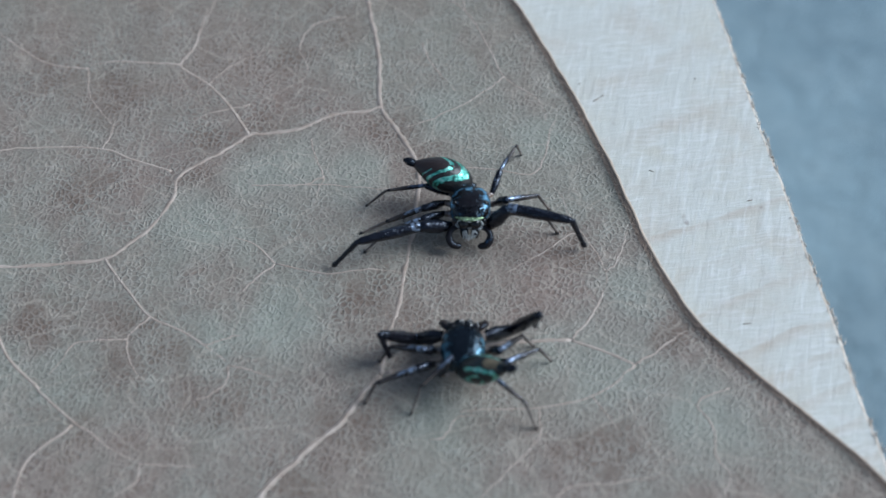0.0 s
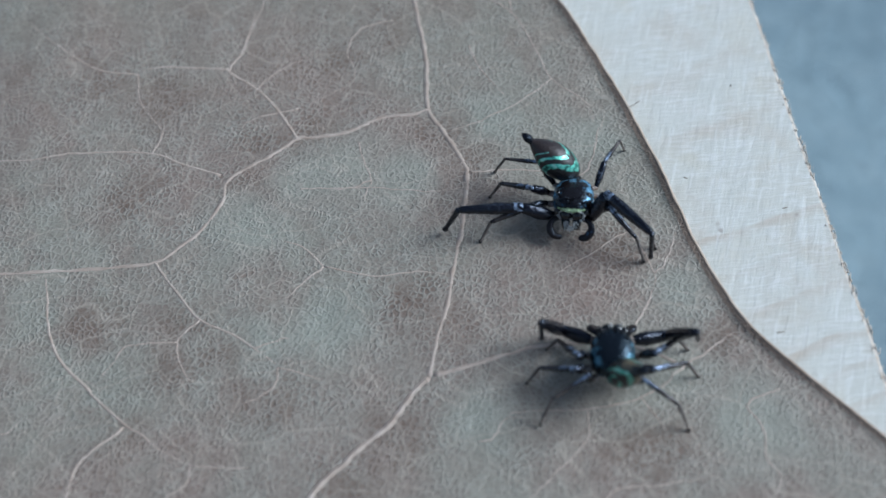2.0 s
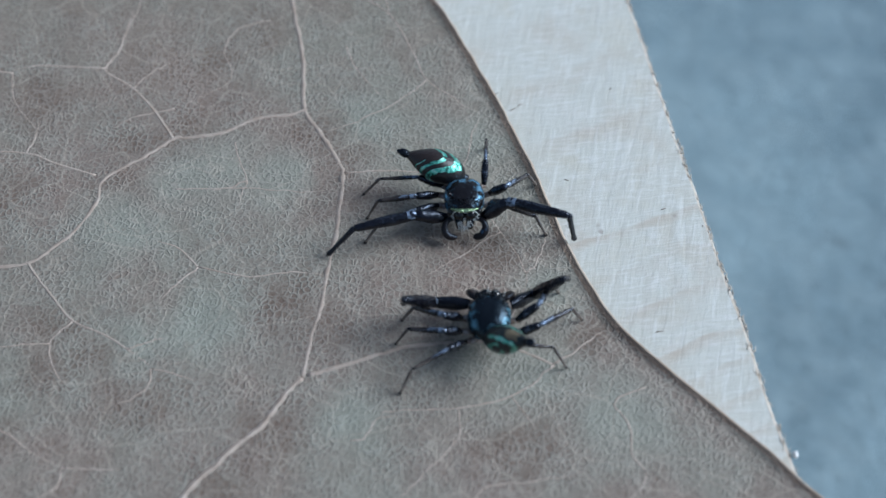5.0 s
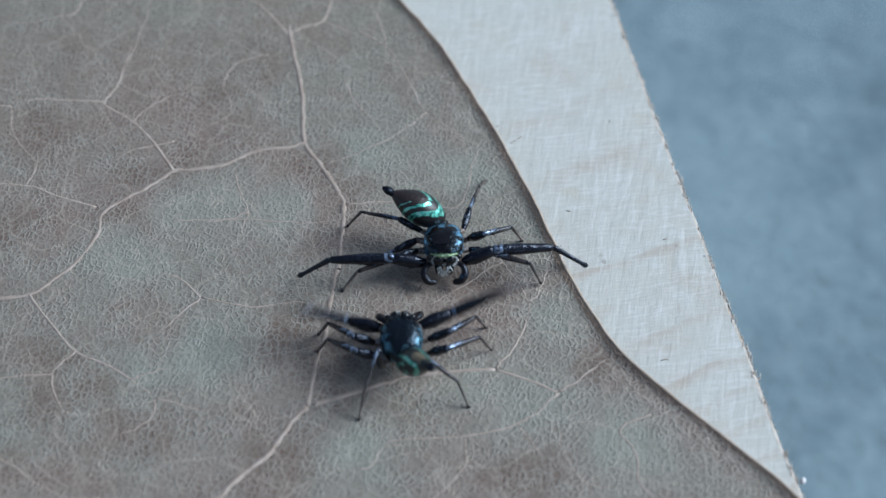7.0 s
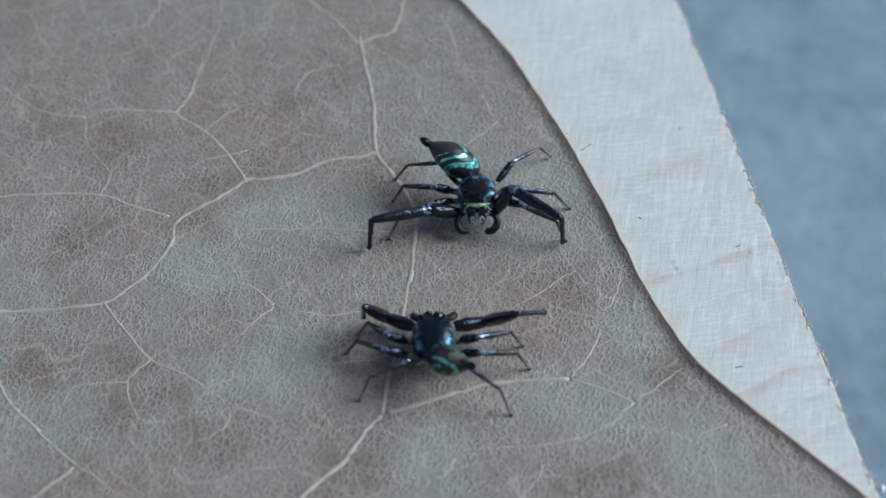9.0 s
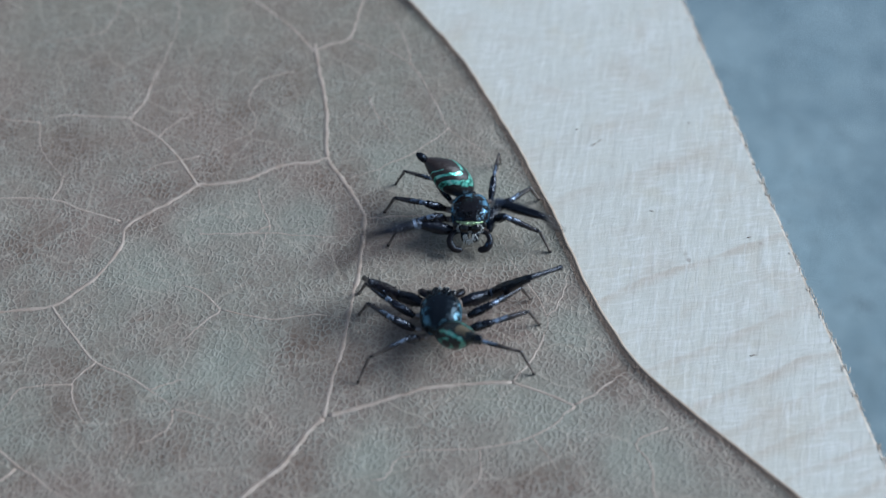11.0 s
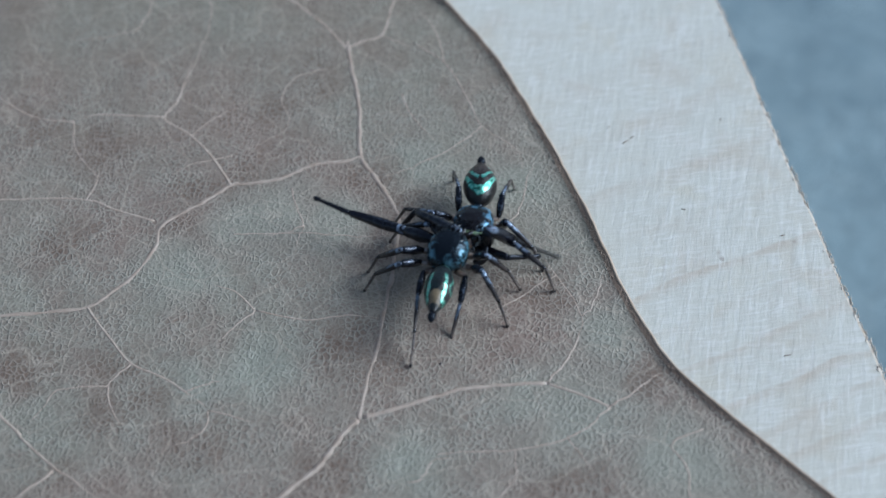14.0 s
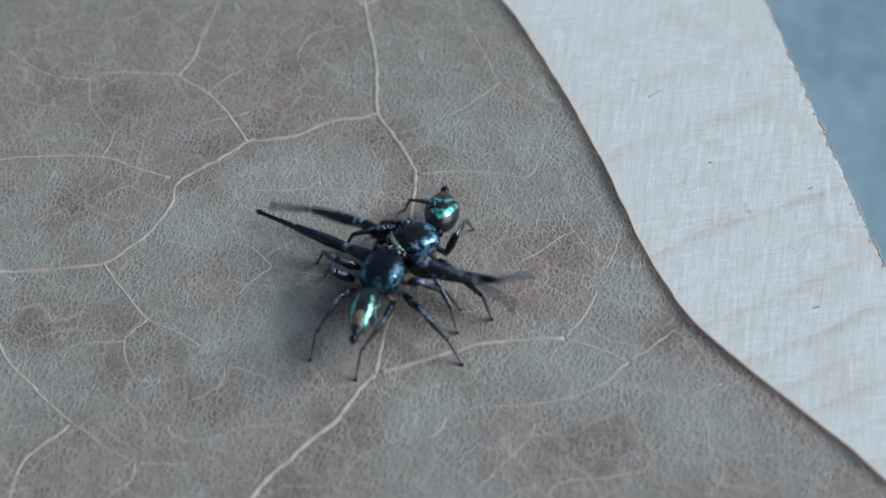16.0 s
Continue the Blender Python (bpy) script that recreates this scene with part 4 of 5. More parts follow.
WATCHER_FEET["R3"] = [(1.55, 0.45, 0), (1.29, 1.03, 0), (2.19, 0.21, 0.1), (4.41, -1.87, 0), (4.41, -1.87, 0), (4.32, -1.92, 0), (5.36, 0.94, 0), (5.38, 1.72, 0.1), (5.51, 1.14, 0), (3.93, 1.46, 0.1), (3.73, 1.59, 0), (3.93, 1.25, 0), (4.97, 1.79, 0), (4.96, 2.22, 0), (3.91, 0.9, 0.1), (4.06, 0.56, 0), (2.76, 1.05, 0), (1.97, 3.02, 0), (1.97, 3.02, 0), (2.02, 3, 0), (4.67, 3.97, 0), (4.66, 3.97, 0), (3.98, 4.26, 0.1), (3.42, 2.68, 0.1), (3.39, 2.22, 0), (4, 0.53, 0), (2.37, -0.51, 0), (2.51, -0.39, 0), (2.37, -0.52, 0), (1.63, -2.4, 0.09), (1.3, -5.22, 0.1), (1.82, -5.39, 0.1), (-0.88, -6.3, 0)]
WATCHER_FEET["R4"] = [(0.14, 4.09, 0), (0.16, 4, 0), (0.05, 4.17, 0), (3.46, 2.47, 0), (3.46, 2.47, 0), (2.94, 4.5, 0), (4.15, 4.3, 0), (4.07, 4.48, 0), (4.2, 4.29, 0), (2.2, 4.81, 0), (2.2, 4.84, 0.1), (2.41, 4.7, 0), (2.55, 5.35, 0), (2.35, 4.68, 0.1), (2.22, 4.71, 0), (2.27, 4.67, 0), (1.96, 4.56, 0), (1.15, 7.3, 0), (1.15, 7.3, 0), (1.21, 7.29, 0.1), (3.68, 6.17, 0.1), (3.67, 6.28, 0), (1.98, 6.97, 0), (1.82, 6.88, 0), (2.09, 6.32, 0), (1.01, 4.83, 0), (0.98, 4.81, 0), (0.91, 4.92, 0), (0.97, 5, 0), (-0.08, 1.27, 0.1), (3.09, -1.42, 0), (1.31, 0.43, 0.1), (-1.89, -0.7, 0)]
WATCHER_ANKLES = {}
WATCHER_ANKLES["R3"] = [(0.95, 0.34, 1.26), (0.73, 0.78, 1.26), (1.59, 0.06, 1.36), (3.86, -1.6, 1.26), (3.86, -1.6, 1.26), (3.87, -1.5, 1.26), (4.75, 0.91, 1.26), (4.77, 1.64, 1.36), (4.9, 1.15, 1.26), (3.36, 1.23, 1.36), (3.15, 1.39, 1.26), (3.33, 1.1, 1.26), (4.4, 1.57, 1.26), (4.43, 1.92, 1.26), (3.34, 0.68, 1.36), (3.47, 0.4, 1.26), (2.15, 1.04, 1.26), (1.13, 3.21, 1.1), (1.13, 3.21, 1.1), (1.1, 3.17, 1.04), (4.07, 3.82, 1.26), (4.07, 3.82, 1.26), (3.47, 3.91, 1.36), (2.82, 2.57, 1.36), (2.79, 2.11, 1.26), (2.93, 0.5, 0.9), (1.83, -0.22, 1.26), (2.02, -0.02, 1.26), (1.91, -0.11, 1.26), (0.26, -2.07, 0.98), (0.91, -4.75, 1.36), (1.3, -4.8, 1.26), (-1.31, -5.87, 1.26)]
WATCHER_ANKLES["L4"] = [(-6.48, 0.54, 1.29), (-6.74, 0.49, 1.49), (-5.61, 1.05, 1.19), (-3.03, 2.48, 1.36), (-3.03, 2.48, 1.36), (-3.02, 2.66, 1.44), (-2.55, 2.22, 1.19), (-2.73, 2.6, 1.29), (-2.61, 2.38, 1.26), (-4.18, 1.87, 1.19), (-4.32, 2.02, 1.33), (-4.24, 1.95, 1.26), (-2.93, 1.54, 1.33), (-2.95, 1.51, 1.33), (-4.05, 1.29, 1.33), (-4.01, 1.29, 1.39), (-4.73, 3.68, 1.44), (-6.87, 4.73, 1.44), (-6.87, 4.73, 1.44), (-6.62, 5.03, 1.44), (-3.01, 5.19, 1.33), (-3.02, 5.2, 1.33), (-2.96, 5.02, 1.44), (-4.01, 4.37, 1.39), (-3.9, 4.15, 1.36), (-3.95, 3.5, 1.04), (-3.17, 4.25, 0.65), (-2.61, 4.84, 1.44), (-2.14, 4.9, 1.44), (-5.64, 2.46, 1.43), (-1.92, 2.13, 0.75), (-0.74, 2.43, 1.54), (-5.02, 0, 1.44)]
WATCHER_ANKLES["L1"] = [(-7.67, -3.1, 1.8), (-7.5, -2.89, 1.8), (-6.64, -0.47, 0.3), (-5.43, -0.94, 2.2), (-5.43, -0.94, 2.2), (-5.13, -1.21, 2.1), (-3.77, -1.91, 1.8), (-4.09, -1.66, 1.9), (-3.81, -1.79, 1.8), (-5.58, -1.65, 1.4), (-5.67, -1.49, 1.5), (-5.56, -1.8, 1.5), (-3.98, -2.05, 1.8), (-4.02, -1.98, 1.7), (-5.73, -1.75, 1.5), (-5.81, -2.06, 1.7), (-7.41, -0.57, 2.1), (-8.35, 0.85, 2.3), (-8.35, 0.85, 2.3), (-8.38, 0.95, 2.3), (-4.3, -0.31, 2.2), (-4.22, -0.13, 2.1), (-4.88, 0.14, 1.8), (-6.1, 0.3, 1.6), (-6.02, 0.4, 2.4), (-5.02, -0.6, 2.7), (-5.45, 1.88, 2.86), (-6.59, 0.71, 2.9), (-3.93, 1.48, 2.2), (-7.64, -3.52, 1.8), (-7.23, 0.39, 1.8), (-6.97, 1.78, 2.26), (-10.2, -0.2, 1.1)]
WATCHER_ANKLES["R1"] = [(2.53, -1.98, 2.2), (2.54, -2.09, 2.2), (3.22, -1.94, 1.7), (3.8, -3.7, 2.3), (3.8, -3.7, 2.3), (4, -2.78, 2.3), (6.18, -2.28, 2.2), (6.19, -1.69, 2.3), (6.29, -1.97, 2.2), (5.26, -1.27, 1.7), (5.17, -1.44, 1.8), (5.07, -1.49, 1.6), (6.1, -1.56, 2.2), (6.29, -1.61, 2.3), (5.4, -0.6, 1.1), (5.46, -0.93, 1.3), (2.54, -2.53, 2.2), (0.78, 0.45, 2.3), (0.78, 0.45, 2.3), (1.03, 0.51, 2.3), (4.88, 0.97, 2.2), (4.86, 0.95, 2.2), (4.15, 1.07, 2.26), (4.92, 1.49, 0.9), (4.49, 0.72, 2.1), (4.4, 0.63, 1.4), (1.67, -0.98, 2.78), (1.11, 1.21, 1.5), (1.37, 0.58, 0.8), (-0.53, -5.56, 2.19), (0.25, -6.26, 1.11), (0.01, -5.5, 2.16), (-1.38, -5.49, 1.8)]
RIVAL_BODY = [(-2.44, -8.89, 1.5), (-3.22, -7.74, 1.5), (-3.84, -8.07, 1.5), (-3.84, -8.07, 1.5), (-2.11, -7.01, 1.5), (2.09, -9, 1.5), (2.22, -8.9, 1.5), (2.06, -7.66, 1.5), (-0.18, -7.62, 1.5), (-0.26, -7.69, 1.5), (-0.19, -6.9, 1.5), (1.87, -6.84, 1.5), (2.46, -6.91, 1.5), (2.59, -7.08, 1.5), (-1.16, -5.96, 1.5), (-1.91, -6.65, 1.5), (-3.78, -6.62, 1.5), (-3.78, -6.62, 1.5), (-4.21, -6.82, 1.5), (-6.01, -5.96, 1.5), (0.62, -6.51, 1.5), (0.52, -5.25, 1.5), (-0.87, -4.43, 1.5), (-0.81, -4.13, 1.5), (-1.06, -3.84, 1.5), (-1.82, -2.54, 1.7), (-2.38, -2.09, 2.2), (-1.94, -1.85, 2.3), (-2.22, -1.19, 2.4), (-4.11, -4.27, 2.2), (-3.84, -4.28, 2.2), (-3.76, -2.99, 2.3), (-5.94, -5.17, 2.2)]
RIVAL_TURN = [(0, 5), (0, 5), (0, 5), (0, 5), (4, 5), (0, 5), (0, 5), (0, 5), (0, 5), (0, 5), (2, 5), (-5, 5), (0, 5), (-3, 5), (2, 5), (4, 5), (0, 5), (0, 5), (3, 5), (2, 5), (0, 5), (3, 5), (0, 5), (0, 5), (0, 5), (0, 4), (-10, 2), (-14, 2), (-8, 2), (-30, 2), (-35, 2), (-40, 2), (-20, 2)]
RIVAL_TAIL = [(66, 40), (60, 46), (50, 44), (50, 44), (32, 58), (46, 56), (50, 46), (50, 46), (48, 48), (52, 48), (66, 38), (66, 38), (56, 42), (56, 42), (32, 46), (32, 46), (52, 36), (52, 36), (52, 36), (52, 36), (34, 48), (34, 48), (48, 40), (32, 28), (44, 32), (10, 18), (6, 6), (2, 10), (0, 6), (26, 2), (14, 20), (14, 14), (10, 10)]
RIVAL_FEET = {}
RIVAL_FEET["L2"] = [(-6.34, -8.66, 0), (-7.8, -6.9, 0), (-7.72, -7.13, 0), (-7.72, -7.13, 0), (-7.05, -5.81, 0), (-0.89, -7.82, 0), (-0.54, -8.29, 0), (-2.67, -7.16, 0.1), (-3.69, -6.01, 0), (-3.65, -5.93, 0), (-5.15, -5.87, 0.1), (-2.73, -5.99, 0), (-1.77, -6.43, 0), (-1.5, -6.25, 0), (-5.92, -5.26, 0), (-5.91, -5.28, 0), (-8.11, -5.99, 0.1), (-8.11, -5.99, 0.1), (-8.15, -6.36, 0.1), (-9.69, -4.66, 0), (-3, -4.9, 0), (-4.23, -2.62, 0), (-5.03, -1.99, 0), (-5.1, -2, 0), (-5.01, -2, 0), (-6.1, -2, 0), (-6.72, -1.31, 0), (-6.69, -0.99, 0.1), (-6.33, -0.71, 0.1), (-8.18, -1.01, 0), (-8, -1.3, 0), (-6.99, 0.02, 0.1), (-9.49, -2.8, 0)]
RIVAL_FEET["L3"] = [(-6.84, -10.95, 0), (-7.59, -8.39, 0), (-7.61, -8.23, 0), (-7.61, -8.23, 0), (-6.84, -6.21, 0), (-1.77, -9.71, 0), (-1.65, -9.79, 0), (-2.27, -8.75, 0), (-4.81, -7.81, 0), (-4.65, -7.73, 0), (-5.14, -6.97, 0), (-2.42, -7.18, 0), (-1.87, -7.42, 0), (-1.79, -7.65, 0), (-5.43, -5.76, 0), (-5.91, -6.28, 0), (-7.51, -6.99, 0.1), (-7.51, -6.99, 0.1), (-9.05, -6.56, 0), (-10.29, -5.85, 0), (-3.4, -6.1, 0), (-4.03, -5.23, 0), (-4.93, -3.3, 0), (-4.9, -3.2, 0), (-5.01, -3.2, 0.1), (-6.71, -4.01, 0), (-6.12, -2.51, 0), (-6.59, -1.79, 0.1), (-6.43, -1.81, 0), (-6.98, -2.01, 0), (-7, -2.4, 0), (-6.99, -0.38, 0), (-8.99, -3.7, 0.1)]
RIVAL_FEET["L4"] = [(-4.74, -11.52, 0), (-7.48, -10.68, 0), (-7.5, -10.72, 0), (-7.5, -10.72, 0), (-6, -9.49, 0), (-1.14, -11.99, 0.1), (-1.14, -12.08, 0.1), (-0.85, -10.44, 0), (-2.9, -10.09, 0), (-2.93, -10.01, 0), (-3.11, -10.84, 0), (-1.6, -10.26, 0), (-1.55, -10.3, 0.1), (-1.58, -10.33, 0), (-3.94, -10.27, 0), (-3.82, -10.18, 0), (-7.01, -10.2, 0), (-7.01, -10.2, 0), (-6.93, -10.06, 0.1), (-9.48, -8.25, 0), (-2.8, -9.6, 0), (-3.43, -7.23, 0), (-4.74, -7.51, 0.1), (-4.71, -7.5, 0.1), (-4.72, -7.4, 0), (-4.51, -7.31, 0), (-4.53, -7.22, 0), (-3.79, -6.7, 0.1), (-3.93, -6.52, 0.1), (-7.87, -7.7, 0.1), (-8.39, -6.7, 0), (-7.69, -6.19, 0), (-9.29, -8.7, 0)]
RIVAL_FEET["R2"] = [(0.77, -7.69, 0), (0.65, -6.59, 0), (0.43, -6.53, 0), (0.43, -6.53, 0), (1.27, -5.68, 0), (5.6, -7.77, 0), (6, -8.08, 0), (5.8, -6.52, 0), (3.79, -6.34, 0), (3.69, -6.28, 0), (3.78, -5.14, 0), (5.49, -4.69, 0), (5.91, -4.65, 0), (5.91, -4.52, 0), (3.19, -4.12, 0), (2.13, -4.86, 0), (0.54, -5.47, 0), (0.54, -5.47, 0), (0.59, -5.36, 0), (-1.57, -5.38, 0), (4.38, -5.71, 0.1), (4.85, -3.54, 0), (3.46, -2.37, 0.1), (3.21, -1.81, 0), (3.29, -1.69, 0.1), (2.6, -1.78, 0), (0.97, -2.11, 0), (2.41, -2.5, 0), (1.27, -1.82, 0.1), (-2.27, -6.12, 0), (-0.4, -7.42, 0), (0.01, -5.69, 0.1), (-2.38, -5.8, 0.1)]
RIVAL_FEET["R3"] = [(1.57, -8.58, 0.1), (1.16, -7.08, 0), (0.53, -7.23, 0), (0.53, -7.23, 0), (1.68, -6.57, 0), (6.02, -9.25, 0), (6.21, -9.47, 0.1), (6.92, -8.31, 0), (3.99, -7.74, 0), (3.8, -7.67, 0), (3.49, -5.84, 0.1), (5.5, -5.87, 0), (7.01, -6.03, 0), (7.02, -6.2, 0.1), (3.09, -5.63, 0), (2.33, -6.26, 0.1), (0.94, -6.17, 0), (0.94, -6.17, 0), (0.8, -6.16, 0), (-1.47, -6.58, 0), (5.08, -7.31, 0), (4.25, -6.14, 0), (3.86, -3.88, 0), (3.81, -3.91, 0), (3.99, -3.79, 0), (2.29, -3.29, 0), (2.26, -3.82, 0), (1.31, -3.8, 0.1), (0.66, -4.03, 0), (-1.87, -6.22, 0), (-1.5, -5.92, 0), (-1.39, -6.49, 0), (-2.18, -8.9, 0)]
RIVAL_FEET["R4"] = [(0.88, -12.17, 0), (1.28, -10.16, 0), (1.15, -10.01, 0), (1.15, -10.01, 0), (0.03, -10.42, 0.1), (5.46, -12.12, 0), (5.72, -12.27, 0), (4.7, -9.32, 0), (3.89, -10.44, 0), (3.82, -10.46, 0.1), (3.62, -9.42, 0), (6.32, -8.75, 0), (6.33, -8.71, 0.1), (6.13, -8.89, 0.1), (3.18, -9.04, 0.1), (1.21, -9.47, 0), (0.13, -10.18, 0), (0.13, -10.18, 0), (-1.61, -8.96, 0), (-2.07, -9.47, 0), (3.59, -9.41, 0), (3.54, -8.34, 0), (3.55, -6.89, 0), (3.51, -6.71, 0), (2.38, -7.7, 0.1), (1.09, -7, 0), (-2.14, -7.22, 0), (-2.19, -7.2, 0), (-2.73, -6.83, 0), (-2.87, -7.12, 0.1), (-3.39, -8.51, 0), (-6.19, -7.29, 0), (-7.08, -9.8, 0)]
RIVAL_ANKLES = {}
RIVAL_FEET["L1"] = [(-5.79, -8.76, 0.56), (-7.39, -6.97, 1.2), (-7.2, -7.11, 1.2), (-7.2, -7.11, 1.2), (-6.22, -2.71, 2.1), (-1.06, -8.01, 1.1), (-0.78, -8.09, 0.82), (-2.38, -4.91, 2.4), (-3.07, -6.64, 1.2), (-3.15, -6.51, 1.1), (-5.15, -3.64, 2.7), (-2.02, -5.96, 1.4), (-1.36, -6.42, 1.2), (-1.3, -6.33, 1.3), (-6.64, -3.56, 2.7), (-7.73, -4.67, 2.1), (-9.02, -4.88, 2.3), (-9.02, -4.88, 2.3), (-9.15, -3.64, 2.4), (-9.48, -4.45, 1.3), (-2.4, -5.31, 1.2), (-3.93, -1.84, 2.1), (-4.64, -2.4, 1.7), (-6.1, -1.29, 2.3), (-5.82, -1.3, 2.1), (-8.71, -0.51, 1.5), (-8.71, 1.49, 1.4), (-6.99, 1.21, 1.3), (-9.42, 2.8, 2), (-7.78, -2.51, 0.1), (-7.94, 0.62, 3), (-7.79, 2.84, 1.87), (-12.5, -1.2, 2.1)]
RIVAL_ANKLES["L1"] = [(-6.13, -8.91, 2.56), (-7.06, -7.82, 3.2), (-7.28, -8.06, 3.2), (-7.28, -8.06, 3.2), (-5.67, -4.47, 3.2), (-1.1, -8.57, 3.2), (-0.92, -8.45, 2.82), (-1.18, -6.47, 3.2), (-3.49, -6.91, 3.19), (-3.45, -7.06, 3.2), (-3.73, -5.21, 3.2), (-1.7, -7.02, 3.2), (-1.34, -7.29, 3.2), (-1.3, -7.4, 3.2), (-5.15, -5.16, 3.2), (-6.54, -6.16, 3.2), (-7.63, -6.27, 3.2), (-7.63, -6.27, 3.2), (-7.94, -5.32, 3.2), (-9.07, -5.34, 3.2), (-2.69, -6.21, 3.2), (-3.03, -3.55, 3.2), (-4.15, -3.91, 3.2), (-5.3, -3.09, 3.2), (-4.92, -3, 3.2), (-6.91, -1.71, 1.9), (-7.12, 0.08, 1.9), (-5.39, 0.01, 1.9), (-7.52, 1.79, 1.9), (-7.37, -3.71, 1.9), (-6.87, -0.72, 1.21), (-6.55, 1.24, 1.89), (-10.49, -2.1, 1.9)]
RIVAL_FEET["R1"] = [(0.78, -7.39, 1.21), (1.77, -5.65, 2.1), (0.34, -6.71, 1.3), (0.34, -6.71, 1.3), (3.53, -4.47, 3), (5.94, -8.05, 1.3), (5.8, -8.46, 1.41), (7.6, -5.51, 4.3), (3.64, -6.94, 1.37), (3.79, -6.65, 1.3), (5.29, -3.2, 3.2), (6, -4.85, 1.8), (6.32, -4.83, 1.4), (6.21, -4.9, 1.4), (4.47, -2.81, 3.4), (4.33, -3.73, 2.6), (2.64, -4.34, 2.4), (2.64, -4.34, 2.4), (1.9, -3.73, 2.9), (-0.26, -4.87, 2.7), (4.29, -5.72, 1.2), (6.25, -1.56, 2.6), (5.05, -2.28, 2.5), (5.02, -1.6, 2.8), (5.78, -1.39, 2.1), (5.7, -0.78, 1.2), (4.46, -0.92, 1.3), (3.11, 0.21, 1.3), (2.37, -0.22, 0.8), (-0.58, -4.42, 0.3), (1.12, -6.11, 0.34), (0.23, -5.3, 0.09), (1.02, -4.29, 1)]
RIVAL_ANKLES["R1"] = [(0.97, -8.12, 3.11), (0.59, -7.22, 3.2), (0.26, -7.66, 3.2), (0.26, -7.66, 3.2), (1.86, -5.83, 3.2), (5.7, -9.01, 3.2), (5.89, -9.12, 3.35), (5.28, -6.64, 3.2), (3.78, -7.61, 3.31), (3.69, -7.61, 3.2), (3.59, -4.49, 3.2), (5.33, -6.31, 3.2), (5.84, -6, 3.2), (5.91, -6.17, 3.2), (3.06, -4.42, 3.2), (2.81, -5.13, 3.2), (1.12, -5.74, 3.2), (1.12, -5.74, 3.2), (0.3, -5.12, 3.2), (-2.26, -5.76, 3.2), (4.59, -6.52, 3.2), (4.75, -3.07, 3.2), (3.34, -3.59, 3.2), (3.81, -3.29, 3.2), (4.18, -2.69, 2.8), (3.89, -1.88, 1.8), (2.66, -2.02, 1.9), (1.31, -0.9, 1.9), (0.67, -1.23, 1.9), (-1.57, -5.52, 1.9), (-0.04, -7.05, 1.89), (-0.49, -6.01, 1.88), (-0.68, -5.39, 1.9)]

# how both tumble over the leaf as they wrestle: seconds, mm, mm
TUMBLE = [(14, 0, 0), (14.1, -2.23, -3.04), (14.2, -2.19, -3.34), (14.3, 0.85, -0.56), (14.4, -1.02, 0.87), (14.5, 0, 0)]

# where single knees stand out to at some moments, in the leaf's space
KNEE_WAYS = {
    "watcher": {"R1": {11: (-0.04, 0.98, 0.22), 13: (0.32, 0.88, -0.36), 14.5: (0.64, 0.66, -0.4), 15: (0.78, 0.58, 0.26), 15.5: (0.79, 0.5, -0.36)}, "L1": {11: (-0.12, 0.83, 0.54), 13: (0.1, -0.36, 0.93), 14.5: (-0.43, 0.88, 0.21), 15: (0.21, 0.29, 0.93), 15.5: (0.3, 0.73, -0.61)}, "L4": {14.5: (-0.01, -0.07, 1)}, "R3": {14.5: (0.04, 0.34, 0.94)}},
    "rival": {"R1": {15: (0.15, 0.11, -0.98), 15.5: (0.12, 0.09, -0.99), 0: (0.54, 0.54, -0.65), 2.5: (0.67, 0.33, -0.67), 3: (0.6, 0.41, -0.68)}, "L1": {15: (-0.49, -0.39, 0.78), 15.5: (-0.44, -0.39, 0.81), 0: (-0.51, 0.39, -0.77), 2.5: (-0.58, 0.49, -0.65), 3: (-0.52, 0.66, -0.55)}},
}
# quick shaking of raised front legs: the tip's travel within a thirtieth of a second, in mm
SHAKES = {
    "watcher": {"L1": {11: (1.0, -2.5, 0.5), 12: (0.2, 0.7, 0.7), 12.5: (0.5, 2.0, 2.0), 13: (2.5, 2.0, 1.0), 13.5: (0.5, 2.2, 2.0), 15.5: (1.5, 2.0, 0.5), 16: (0.2, 0.6, 0.4)}, "R1": {11: (1.5, -1.0, 0.5), 12: (0.2, -0.7, -0.7), 12.5: (0.5, 2.5, 1.5), 13.5: (0.6, 2.2, 2.0), 14: (1.5, -2.0, 1.0), 16: (0.5, 1.1, 0.5)}},
    "rival": {"L1": {4: (2.0, 0.4, 0.3), 7: (1.0, 1.5, 0.8), 8: (1.5, 1.5, 1.0), 12.5: (0.3, 1.5, 1.0), 15.5: (1.5, 1.8, 1.0), 16: (0.2, -0.5, 0.3)}, "R1": {0.5: (0.8, 1.0, 0.4), 4: (1.0, 0.5, 0.3), 7: (-0.6, 1.2, 0.8), 13.5: (0.3, 1.2, 1.0), 15.5: (1.0, -1.5, 0.8), 16: (0.5, -1.0, 0.4)}},
}


def between(values, t):
    """The value at t, easing from key to key."""
    for i in range(len(MOMENTS) - 1):
        if t <= MOMENTS[i + 1]:
            k = (t - MOMENTS[i]) / (MOMENTS[i + 1] - MOMENTS[i])
            k = k * k * (3 - 2 * k)
            return Vector(values[i]).lerp(Vector(values[i + 1]), k)
    return Vector(values[-1])


def tumbled(t):
    for (a, ax, ay), (b, bx, by) in zip(TUMBLE, TUMBLE[1:]):
        if a <= t <= b:
            k = (t - a) / (b - a)
            return Vector((ax + (bx - ax) * k, ay + (by - ay) * k, 0))
    return Vector((0, 0, 0))


